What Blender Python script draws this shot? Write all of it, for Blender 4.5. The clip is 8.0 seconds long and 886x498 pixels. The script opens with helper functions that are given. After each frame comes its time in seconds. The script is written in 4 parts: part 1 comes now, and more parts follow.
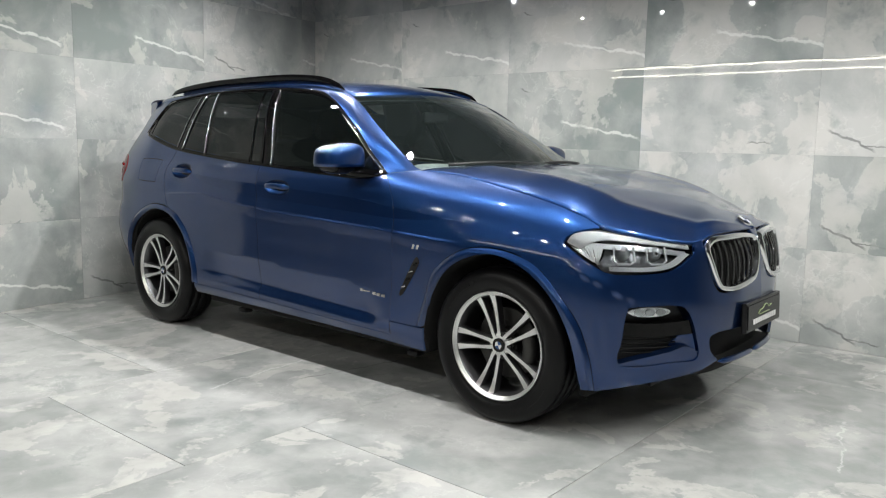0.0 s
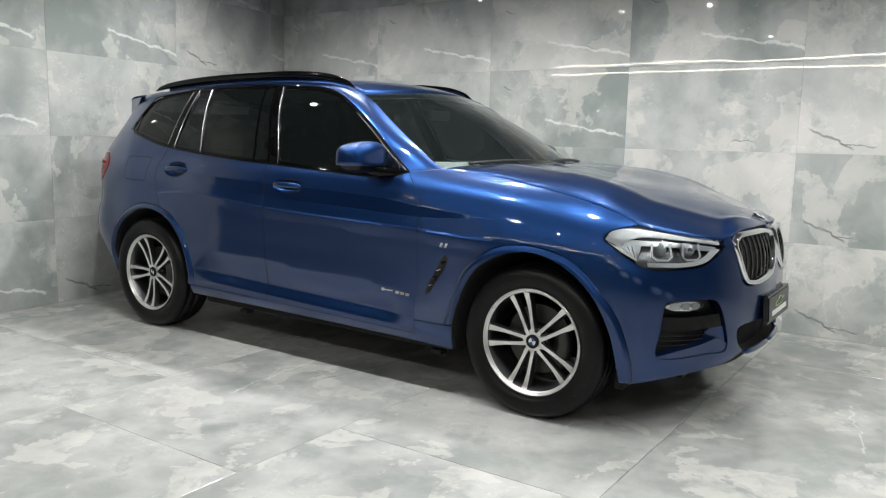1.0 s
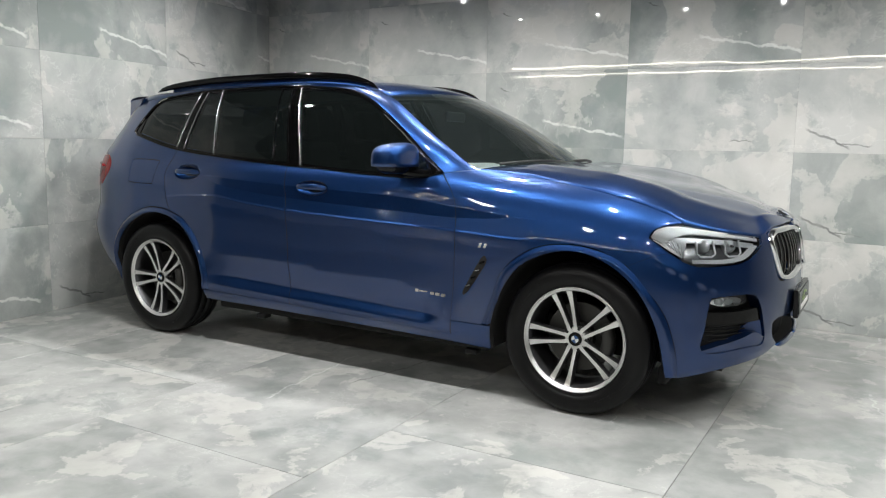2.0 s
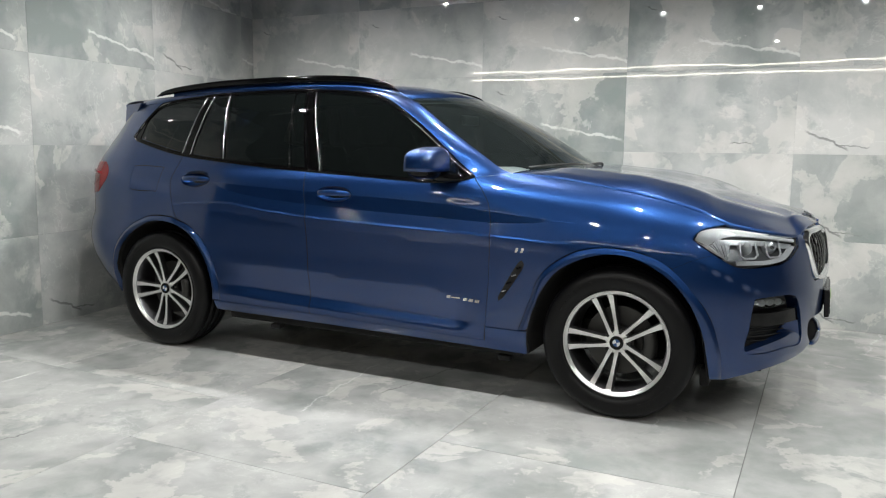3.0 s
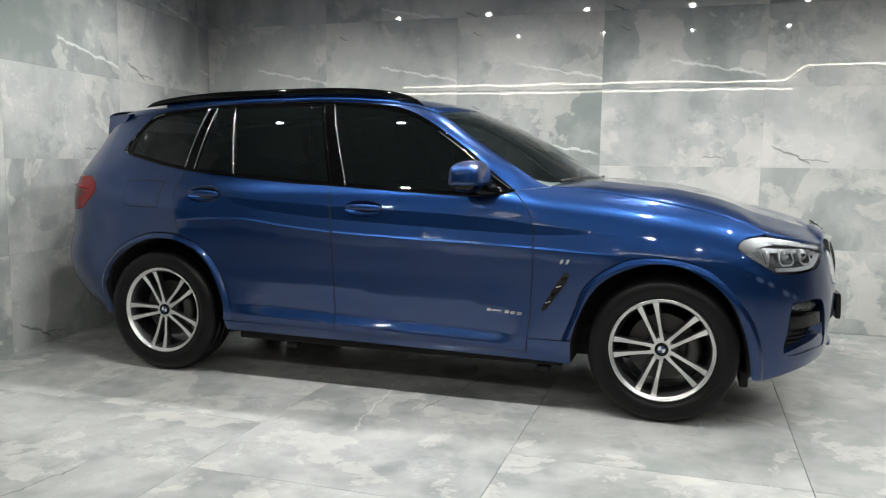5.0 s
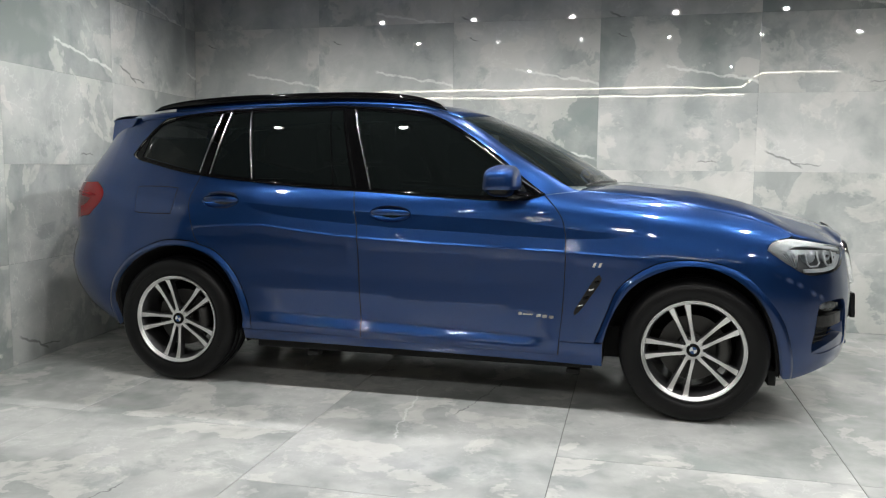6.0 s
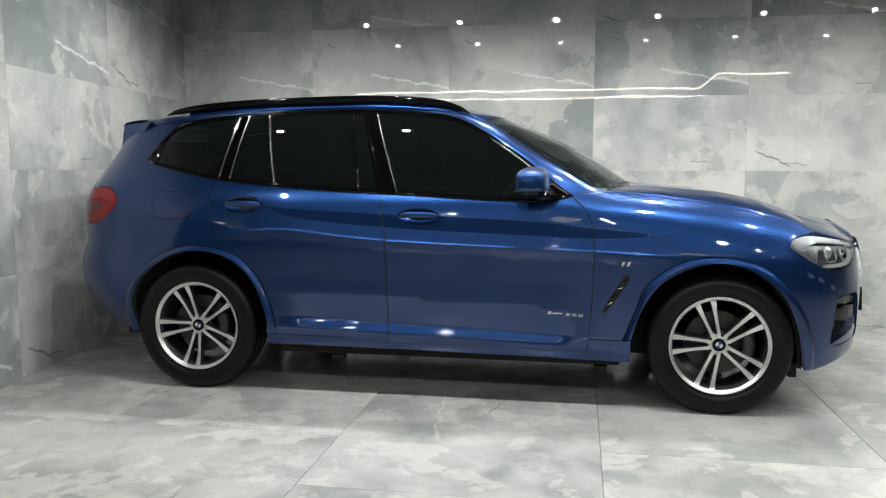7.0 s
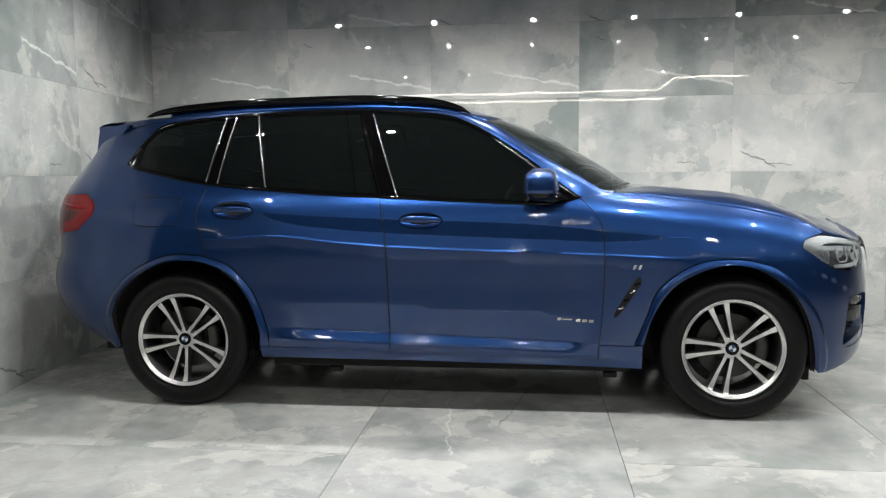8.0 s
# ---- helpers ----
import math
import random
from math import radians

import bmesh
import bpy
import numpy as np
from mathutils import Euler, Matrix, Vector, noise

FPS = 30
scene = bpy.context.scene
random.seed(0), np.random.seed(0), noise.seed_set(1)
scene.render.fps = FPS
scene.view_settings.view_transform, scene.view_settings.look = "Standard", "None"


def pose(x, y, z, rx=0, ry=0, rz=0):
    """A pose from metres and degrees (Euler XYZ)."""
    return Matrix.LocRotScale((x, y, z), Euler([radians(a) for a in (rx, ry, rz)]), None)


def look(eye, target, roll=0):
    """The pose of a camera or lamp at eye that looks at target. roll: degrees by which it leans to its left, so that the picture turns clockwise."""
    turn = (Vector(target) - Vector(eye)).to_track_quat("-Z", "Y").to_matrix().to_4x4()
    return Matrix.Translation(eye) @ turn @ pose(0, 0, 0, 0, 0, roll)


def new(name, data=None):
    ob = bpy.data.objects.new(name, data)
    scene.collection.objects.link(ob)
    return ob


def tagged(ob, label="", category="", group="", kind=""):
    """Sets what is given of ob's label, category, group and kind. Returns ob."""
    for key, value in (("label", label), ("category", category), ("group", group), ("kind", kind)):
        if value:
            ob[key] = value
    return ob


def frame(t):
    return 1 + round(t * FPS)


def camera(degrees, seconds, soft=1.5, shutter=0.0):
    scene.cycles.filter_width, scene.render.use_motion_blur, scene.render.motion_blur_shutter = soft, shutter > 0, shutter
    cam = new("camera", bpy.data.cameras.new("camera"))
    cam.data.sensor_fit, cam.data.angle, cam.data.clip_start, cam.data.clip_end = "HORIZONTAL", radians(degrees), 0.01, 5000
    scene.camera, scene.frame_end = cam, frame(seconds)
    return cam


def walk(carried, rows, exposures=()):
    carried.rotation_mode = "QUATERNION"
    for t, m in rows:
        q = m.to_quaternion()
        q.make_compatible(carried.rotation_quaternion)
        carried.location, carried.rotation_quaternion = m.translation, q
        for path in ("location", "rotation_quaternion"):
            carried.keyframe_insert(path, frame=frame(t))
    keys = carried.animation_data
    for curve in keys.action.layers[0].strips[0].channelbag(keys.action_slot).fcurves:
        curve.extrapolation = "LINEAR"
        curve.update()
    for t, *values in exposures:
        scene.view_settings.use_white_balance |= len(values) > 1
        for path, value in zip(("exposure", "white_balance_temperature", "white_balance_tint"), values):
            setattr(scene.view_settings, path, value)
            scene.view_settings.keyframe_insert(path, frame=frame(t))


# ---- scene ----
cam = camera(59.2, 8.0, 1.2)
PATH = [
    (0, (3.465, -3.743, 1.282), (2.195, -2.221, 1.01), 1.2),
    (0.5, (3.252, -3.864, 1.29), (2.056, -2.286, 1.011), 1.3),
    (1, (3.07, -4.063, 1.289), (1.957, -2.425, 1.009), 1.3),
    (1.5, (2.891, -4.23, 1.282), (1.84, -2.551, 1.005), 1.2),
    (3, (2.272, -4.472, 1.268), (1.399, -2.692, 1.008), 0.7),
    (3.5, (2.096, -4.585, 1.266), (1.278, -2.777, 1.014), 0.5),
    (4, (1.888, -4.606, 1.248), (1.135, -2.769, 1.008), 0.6),
    (4.5, (1.724, -4.686, 1.257), (1.052, -2.817, 1.028), 0.7),
    (6, (1.116, -4.879, 1.25), (0.647, -2.946, 1.043), 0.6),
    (6.5, (0.939, -4.926, 1.242), (0.535, -2.978, 1.042), 0.4),
    (7, (0.715, -5.002, 1.254), (0.372, -3.042, 1.051), 0.1),
    (7.5, (0.558, -4.932, 1.237), (0.273, -2.962, 1.039), -0.2),
    (8, (0.428, -4.869, 1.243), (0.204, -2.891, 1.051), -0.4),
]
walk(cam, [(t, look(eye, target, roll)) for t, eye, target, roll in PATH])

# ---- light: dim room air, rows of ceiling downlights ----
world = bpy.data.worlds.new("room_air")
world.use_nodes = True
world.node_tree.nodes["Background"].inputs[0].default_value = (0.75, 0.85, 1.0, 1)
world.node_tree.nodes["Background"].inputs[1].default_value = 0.05
scene.world = world
scene.view_settings.exposure = 0.02
CEILING, HALL_TOP, STEP_Y = 2.85, 3.6, -5.4
COLUMNS = [-1.62 + 1.03 * k for k in range(7)]
SPOTS = [(x, y) for y in (-0.05, -1.55) for x in COLUMNS] + [(x, -4.6) for x in COLUMNS]
SPOT_WATTS = 81


def spot_lamp(x, y):
    lamp = bpy.data.lights.new("downlight_lamp", "SPOT")
    lamp.energy = SPOT_WATTS * (0.45 if y < -4 else 0.82 if x > 2 else 1.0 if x > 0 else 1.3 if x > -1.5 else 0.25 if y < -1 else 0.9)
    lamp.spot_size, lamp.spot_blend, lamp.shadow_soft_size = radians(165), 0.60, 0.028
    lamp.color = (0.985, 0.985, 0.97)
    ob = new("downlight_lamp", lamp)
    ob.matrix_world = pose(x, y, CEILING - 0.03)


for spot in SPOTS:
    spot_lamp(*spot)


# ---- materials ----
def material(name, color=(0.5, 0.5, 0.5), rough=0.5, metal=0.0, **more):
    m = bpy.data.materials.new(name)
    m.use_nodes = True
    b = m.node_tree.nodes["Principled BSDF"]
    b.inputs["Base Color"].default_value = (*color, 1)
    b.inputs["Roughness"].default_value = rough
    b.inputs["Metallic"].default_value = metal
    for key, value in more.items():
        b.inputs[key.replace("_", " ")].default_value = value
    return m


class Tree:
    """Short hand for building node trees."""

    def __init__(self, m):
        self.t = m.node_tree
        self.b = self.t.nodes["Principled BSDF"]

    def add(self, kind, ins=None, **props):
        n = self.t.nodes.new(kind)
        for key, value in props.items():
            setattr(n, key, value)
        for key, value in (ins or {}).items():
            self.put(n.inputs[key], value)
        return n

    def put(self, socket, value):
        if isinstance(value, bpy.types.NodeSocket):
            self.t.links.new(value, socket)
        else:
            socket.default_value = value

    def math(self, op, a, b=0.0, c=0.0):
        n = self.add("ShaderNodeMath", {0: a, 1: b, 2: c}, operation=op)
        return n.outputs[0]

    def mix(self, f, a, b):
        n = self.add("ShaderNodeMix", data_type="RGBA")
        self.put(n.inputs[0], f)
        self.put(n.inputs[6], a)
        self.put(n.inputs[7], b)
        return n.outputs[2]

    def noise(self, vec, scale, detail=5.0, rough=0.55, distort=0.0, w=None):
        n = self.add("ShaderNodeTexNoise", {"Vector": vec, "Scale": scale, "Detail": detail, "Roughness": rough, "Distortion": distort},
                     noise_dimensions="4D" if w is not None else "3D")
        if w is not None:
            self.put(n.inputs["W"], w)
        return n.outputs["Fac"]

    def ramp(self, f, a, b):
        return self.add("ShaderNodeMapRange", {0: f, 1: a, 2: b}, interpolation_type="SMOOTHSTEP").outputs[0]

    def bump(self, height, strength, distance):
        n = self.add("ShaderNodeBump", {"Height": height, "Strength": strength, "Distance": distance})
        return n.outputs[0]


def stone_tile(name, dark, light, veins, cracks, rough, wobble, patches=1.0, tone=0.0, grain=1.0):
    """Polished marble-look tile; local x along the tile, local y across it. veins and cracks: (x from, x to, y at start, slope, width)."""
    m = material(name, rough=rough)
    g = Tree(m)
    co = g.add("ShaderNodeTexCoord").outputs["Object"]
    raw = co
    co = g.add("ShaderNodeVectorMath", {0: co, "Scale": grain}, operation="SCALE").outputs[0]
    whole = g.add("ShaderNodeObjectInfo").outputs["Random"]
    rnd = g.math("MULTIPLY", whole, 53.0)
    big = g.noise(co, 1.25, 3, 0.5, 0.35, w=rnd)
    mid = g.noise(co, 4.2, 8, 0.62, 0.4, w=rnd)
    fine = g.noise(co, 70.0, 4, 0.6, w=rnd)
    # broad clouds, then torn-edged sheets of paler and darker stone over them
    cloud = g.math("MULTIPLY", g.ramp(big, 0.36, 0.62), 0.62)
    cloud = g.math("ADD", cloud, g.math("MULTIPLY", g.ramp(mid, 0.34, 0.68), 0.30))
    cloud = g.math("ADD", cloud, g.math("MULTIPLY", g.math("SUBTRACT", fine, 0.5), 0.12))
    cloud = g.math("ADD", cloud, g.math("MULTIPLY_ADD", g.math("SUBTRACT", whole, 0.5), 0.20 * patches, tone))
    col = g.mix(cloud, (*dark, 1), (*light, 1))
    torn = g.noise(co, 1.7, 10, 0.60, 0.5, w=g.math("ADD", rnd, 9.0))
    pale = g.math("MULTIPLY", g.ramp(torn, 0.535, 0.555), g.ramp(mid, 0.28, 0.50))
    col = g.mix(g.math("MULTIPLY", pale, 0.42), col, (*[c * k for c, k in zip(light, (1.20, 1.16, 1.12))], 1))
    torn = g.noise(co, 2.1, 10, 0.62, 0.4, w=g.math("ADD", rnd, 21.0))
    deep = g.math("MULTIPLY", g.ramp(torn, 0.56, 0.60), g.ramp(mid, 0.66, 0.44))
    col = g.mix(g.math("MULTIPLY", deep, 0.36), col, (*[c * k for c, k in zip(dark, (0.86, 0.92, 0.92))], 1))
    # hair-thin pale threads through the print
    thread = g.math("ABSOLUTE", g.math("SUBTRACT", g.noise(co, 2.4, 7, 0.6, 0.9, w=g.math("ADD", rnd, 33.0)), 0.5))
    thread = g.math("MULTIPLY", g.math("SUBTRACT", 1.0, g.ramp(thread, 0.002, 0.010)), g.ramp(big, 0.46, 0.60))
    col = g.mix(g.math("MULTIPLY", thread, 0.22 if patches > 0.9 else 0.13), col, (0.74, 0.75, 0.72, 1))
    sep = g.add("ShaderNodeSeparateXYZ", {0: raw})
    x, y = sep.outputs[0], sep.outputs[1]
    wav = g.math("SUBTRACT", g.noise(co, 4.0, 6, 0.62), 0.5)
    for k, (x0, x1, y0, slope, width) in enumerate(list(veins) + list(cracks)):
        w = g.math("MULTIPLY", wav, 0.14)
        line = g.math("SUBTRACT", g.math("ADD", y, w), g.math("MULTIPLY_ADD", g.math("SUBTRACT", x, x0), slope, y0))
        near = g.math("SUBTRACT", 1.0, g.ramp(g.math("ABSOLUTE", line), width * 0.35, width))
        inside = g.math("MULTIPLY", g.ramp(x, x0, x0 + 0.05), g.math("SUBTRACT", 1.0, g.ramp(x, x1 - 0.04, x1)))
        f = g.math("MULTIPLY", g.math("MULTIPLY", near, inside), g.ramp(mid, 0.30, 0.5))
        if k < len(veins):
            col = g.mix(g.math("MULTIPLY", f, 0.58 if patches > 0.9 else 0.28), col, (0.78, 0.79, 0.76, 1))
        else:
            col = g.mix(g.math("MULTIPLY", f, 0.62), col, (0.09, 0.095, 0.095, 1))
    g.put(g.b.inputs["Base Color"], col)
    g.put(g.b.inputs["Roughness"], g.math("ADD", rough, g.math("MULTIPLY", mid, 0.3 * rough)))
    soft = g.noise(co, 2.2, 2, 0.4, w=rnd)
    g.put(g.b.inputs["Normal"], g.bump(soft, 1.0, wobble))
    return m


WALL_DARK, WALL_LIGHT = (0.245, 0.272, 0.263), (0.515, 0.520, 0.503)
WALL_MARKS = [
    ("vein", [(-0.10, 0.64, -0.075, -0.20, 0.013)], [(-0.50, -0.38, 0.18, -0.2, 0.006)]),
    ("crack", [], [(-0.56, -0.25, -0.13, -0.50, 0.013), (-0.36, -0.12, -0.24, -0.05, 0.007)]),
    ("plain", [], [(0.16, 0.34, -0.24, 0.12, 0.006)]),
]
# each print in four tones, for print variety and for light put into colour
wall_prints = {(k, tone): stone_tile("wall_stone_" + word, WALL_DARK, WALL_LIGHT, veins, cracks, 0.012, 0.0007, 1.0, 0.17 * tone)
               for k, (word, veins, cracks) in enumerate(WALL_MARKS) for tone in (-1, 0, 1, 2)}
FLOOR_DARK, FLOOR_LIGHT = (0.245, 0.258, 0.251), (0.455, 0.457, 0.445)
floor_prints = [
    stone_tile("floor_stone_vein", FLOOR_DARK, FLOOR_LIGHT, [(-0.3, 0.62, 0.1, -0.2, 0.010), (-0.6, 0.2, -0.2, 0.1, 0.006)], [], 0.13, 0.002, 0.5, 0.0, 1.55),
    stone_tile("floor_stone_crack", FLOOR_DARK, FLOOR_LIGHT, [(-0.62, 0.3, 0.15, 0.1, 0.007)], [(-0.2, 0.5, -0.05, -0.2, 0.006)], 0.13, 0.002, 0.5, 0.0, 1.55),
    stone_tile("floor_stone_plain", FLOOR_DARK, FLOOR_LIGHT, [(-0.1, 0.6, -0.15, 0.22, 0.008)], [], 0.13, 0.002, 0.5, 0.0, 1.55),
]
grout = material("grout", (0.12, 0.12, 0.115), 0.8)
wall_grout = material("wall_grout", (0.33, 0.34, 0.33), 0.7)
ceiling_paint = material("dark_ceiling_paint", (0.05, 0.051, 0.053), 0.6)
far_paint = material("grey_far_paint", (0.10, 0.105, 0.11), 0.5)


def emitting(name, color, strength):
    m = material(name, (0, 0, 0), 0.5)
    b = m.node_tree.nodes["Principled BSDF"]
    b.inputs["Emission Color"].default_value = (*color, 1)
    b.inputs["Emission Strength"].default_value = strength
    return m


led_white = emitting("led_white", (1.0, 0.94, 0.79), 30)
lamp_glow = emitting("lamp_glow", (1.0, 0.97, 0.92), 600)


def car_paint():
    m = material("blue_metallic_paint", (0.008, 0.036, 0.130), 0.365, 0.94, Coat_Weight=1.0, Coat_Roughness=0.012, Coat_IOR=1.5)
    g = Tree(m)
    co = g.add("ShaderNodeTexCoord").outputs["Object"]
    flake = g.add("ShaderNodeTexVoronoi", {"Vector": co, "Scale": 900.0}).outputs["Color"]
    f = g.add("ShaderNodeSeparateColor", {0: flake}).outputs[0]
    g.put(g.b.inputs["Base Color"], g.mix(f, (0.0056, 0.0278, 0.103, 1), (0.0122, 0.0470, 0.170, 1)))
    peel = g.noise(co, 260.0, 2, 0.5)
    g.put(g.b.inputs["Coat Normal"], g.bump(peel, 0.05, 0.001))
    return m


paint = car_paint()
gloss_black = material("gloss_black_trim", (0.002, 0.002, 0.0022), 0.03, Specular_IOR_Level=0.2)
black_plastic = material("black_plastic", (0.012, 0.012, 0.013), 0.45)
# near-black: shade of wells, gaps and openings put into colour; also small black parts
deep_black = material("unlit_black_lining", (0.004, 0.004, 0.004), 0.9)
chrome = material("chrome", (0.82, 0.83, 0.84), 0.06, 1.0)
silver = material("machined_silver", (0.70, 0.70, 0.69), 0.30, 0.9)
dark_alloy = material("dark_alloy", (0.115, 0.115, 0.12), 0.35, 0.9)
disc_metal = material("brake_disc_metal", (0.055, 0.054, 0.052), 0.45, 0.9)
rubber = material("tyre_rubber", (0.0035, 0.0035, 0.0038), 0.36, Specular_IOR_Level=0.2)
leather = material("black_leather", (0.05, 0.05, 0.051), 0.5)
dash_grey = material("grey_dashboard", (0.45, 0.45, 0.44), 0.6)
slat_black = material("slat_black", (0.003, 0.003, 0.0035), 0.25, Specular_IOR_Level=0.4)
dark_red = material("dark_red_lamp_core", (0.085, 0.003, 0.005), 0.12)
red_lens = material("red_lamp_lens", (0.20, 0.003, 0.006), 0.05, Specular_IOR_Level=0.35)
lamp_silver = material("lamp_reflector", (0.80, 0.82, 0.84), 0.34, 0.7)
lamp_white = material("lamp_light_guide", (0.85, 0.87, 0.88), 0.25)
lamp_grey = material("lamp_bezel_grey", (0.68, 0.70, 0.72), 0.28, 0.8)
lamp_dark = material("lamp_housing_dark", (0.17, 0.173, 0.178), 0.28, 0.75)
satin_chrome = material("satin_dark_chrome", (0.45, 0.45, 0.46), 0.16, 1.0)
plate_black = material("plate_black", (0.006, 0.006, 0.007), 0.22, Specular_IOR_Level=0.3)
plate_white = material("plate_white", (0.75, 0.75, 0.73), 0.5)
plate_green = material("plate_green", (0.26, 0.34, 0.16), 0.5)
emblem_blue = material("emblem_blue", (0.015, 0.05, 0.14), 0.2)
emblem_white = material("emblem_white", (0.46, 0.47, 0.48), 0.2)


def glass(name, tint, ior=1.5, haze=0.0):
    """Thin tinted pane: light goes straight through, the surface mirrors by its angle."""
    m = bpy.data.materials.new(name)
    m.use_nodes = True
    t = m.node_tree
    t.nodes.remove(t.nodes["Principled BSDF"])
    clear = t.nodes.new("ShaderNodeBsdfTransparent")
    clear.inputs[0].default_value = (*tint, 1)
    shine = t.nodes.new("ShaderNodeBsdfGlossy")
    shine.inputs["Roughness"].default_value = 0.006
    shine.inputs["Color"].default_value = (1, 1, 1, 1)
    fres = t.nodes.new("ShaderNodeFresnel")
    fres.inputs[0].default_value = ior
    mixer = t.nodes.new("ShaderNodeMixShader")
    t.links.new(fres.outputs[0], mixer.inputs[0])
    t.links.new(clear.outputs[0], mixer.inputs[1])
    t.links.new(shine.outputs[0], mixer.inputs[2])
    # faint teal diffuse layer, painting the haze of reflected light onto the pane
    haze_layer = t.nodes.new("ShaderNodeBsdfDiffuse")
    haze_layer.inputs[0].default_value = (0.52, 0.70, 0.68, 1)
    hazed = t.nodes.new("ShaderNodeMixShader")
    hazed.inputs[0].default_value = haze
    t.links.new(mixer.outputs[0], hazed.inputs[1])
    t.links.new(haze_layer.outputs[0], hazed.inputs[2])
    t.links.new(hazed.outputs[0], t.nodes["Material Output"].inputs[0])
    return m


dark_glass = glass("dark_tinted_glass", (0.032, 0.033, 0.036), 1.40, 0.006)
screen_glass = glass("windscreen_glass", (0.74, 0.82, 0.81), 1.5, 0.009)
lamp_glass = glass("clear_lamp_cover", (0.9, 0.92, 0.93))


# ---- building helpers ----
def finish(name, bm, mat, parent=None, label="", shade=False):
    me = bpy.data.meshes.new(name)
    bm.to_mesh(me)
    bm.free()
    if shade:
        me.polygons.foreach_set("use_smooth", [True] * len(me.polygons))
    me.materials.append(mat)
    ob = new(name, me)
    if parent is not None:
        ob.parent = parent
    if label:
        ob["label"] = label
    return ob


def part(name, bm, mat, parent, label="", shade=False):
    return finish(name, bm, mat, parent, label, shade)


def box(bm, x0, x1, y0, y1, z0, z1, bevel=0.0, m=None):
    made = bmesh.ops.create_cube(bm, size=1.0)["verts"]
    bmesh.ops.scale(bm, vec=(x1 - x0, y1 - y0, z1 - z0), verts=made)
    bmesh.ops.translate(bm, vec=((x0 + x1) / 2, (y0 + y1) / 2, (z0 + z1) / 2), verts=made)
    if bevel:
        edges = list({e for v in made for e in v.link_edges})
        out = bmesh.ops.bevel(bm, geom=edges, offset=bevel, segments=2, affect="EDGES", profile=0.6)
        made = list({v for f in out["faces"] for v in f.verts} | {v for v in made if v.is_valid})
    if m is not None:
        bmesh.ops.transform(bm, matrix=m, verts=made)
    return made


def boxed(name, x0, x1, y0, y1, z0, z1, mat, parent=None, bevel=0.0, label=""):
    bm = bmesh.new()
    box(bm, x0, x1, y0, y1, z0, z1, bevel)
    return finish(name, bm, mat, parent, label)


# ---- the showroom shell ----
WALL_Y = 1.704
CORNER = Vector((-2.85, WALL_Y, 0))
SIDE_END = Vector((-2.411, -2.35, 0))
floor = tagged(boxed("floor", -9.2, 9.2, -11.4, 2.1, -0.25, -0.006, grout), "floor of large polished grey marble tiles", "floor", kind="structure")
wall_back = tagged(boxed("wall_back", -3.2, 9.2, WALL_Y + 0.006, WALL_Y + 0.2, -0.006, CEILING, wall_grout), "back wall clad in polished grey marble tiles", "wall", kind="structure")
side_dir = (SIDE_END - CORNER).normalized()
side_len = (SIDE_END - CORNER).length
side_m = Matrix.Translation(CORNER) @ Matrix.Rotation(math.atan2(side_dir.y, side_dir.x), 4, "Z")
wall_side = boxed("wall_side", 0.0, side_len, -0.2, -0.006, -0.006, CEILING, wall_grout)
wall_side.matrix_world = side_m
tagged(wall_side, "side wall clad in polished grey marble tiles", "wall", kind="structure")
tagged(boxed("wall_far", -9.2, 9.2, -11.4, -11.2, -0.006, HALL_TOP, far_paint), "plain grey far wall of the hall", "wall", kind="structure")
tagged(boxed("wall_right", 9.2, 9.4, -11.2, WALL_Y + 0.2, -0.006, HALL_TOP, far_paint), "plain grey end wall of the hall", "wall", kind="structure")
tagged(boxed("wall_left", -9.4, -9.2, -11.2, WALL_Y + 0.2, -0.006, HALL_TOP, far_paint), "plain grey end wall of the hall", "wall", kind="structure")
tagged(boxed("ceiling", -9.2, 9.2, STEP_Y, 2.1, CEILING, HALL_TOP, ceiling_paint), "lower dark painted ceiling with rows of downlights", "ceiling", kind="structure")
tagged(boxed("ceiling_hall", -9.4, 9.4, -11.4, 2.1, HALL_TOP + 0.002, HALL_TOP + 0.2, ceiling_paint), "higher dark painted ceiling over the hall", "ceiling", kind="structure")

# LED lines on the far wall, mirrored in the tiles
for name, x0, x1, z0, z1 in (("led_line", -6.3, 3.45, 3.174, 3.196), ("led_line", -6.3, 3.6, 2.988, 3.008), ("led_line", 3.85, 5.5, 3.484, 3.506)):
    tagged(boxed(name, x0, x1, -11.2, -11.17, z0, z1, led_white), "thin warm white LED line on the far wall", "light", "LED lines")
bm = bmesh.new()
box(bm, -0.25, 0.25, -0.015, 0.015, -0.011, 0.011)
bmesh.ops.transform(bm, matrix=pose(3.65, -11.185, 3.34, 0, -38, 0), verts=bm.verts)
tagged(finish("led_line", bm, led_white), "thin warm white LED line on the far wall", "light", "LED lines")


def downlight(x, y):
    root = new("downlight")
    root.location = (x, y, CEILING if y > STEP_Y else HALL_TOP)
    bm = bmesh.new()
    bmesh.ops.create_cone(bm, cap_ends=False, segments=24, radius1=0.050, radius2=0.042, depth=0.02)
    bmesh.ops.translate(bm, vec=(0, 0, -0.01), verts=bm.verts)
    part("bezel", bm, black_plastic, root)
    bm = bmesh.new()
    bmesh.ops.create_circle(bm, cap_ends=True, segments=24, radius=0.027)
    bmesh.ops.translate(bm, vec=(0, 0, -0.0215), verts=bm.verts)
    part("bulb_face", bm, lamp_glow, root)
    return tagged(root, "round recessed white ceiling downlight, switched on", "downlight", "ceiling downlights")


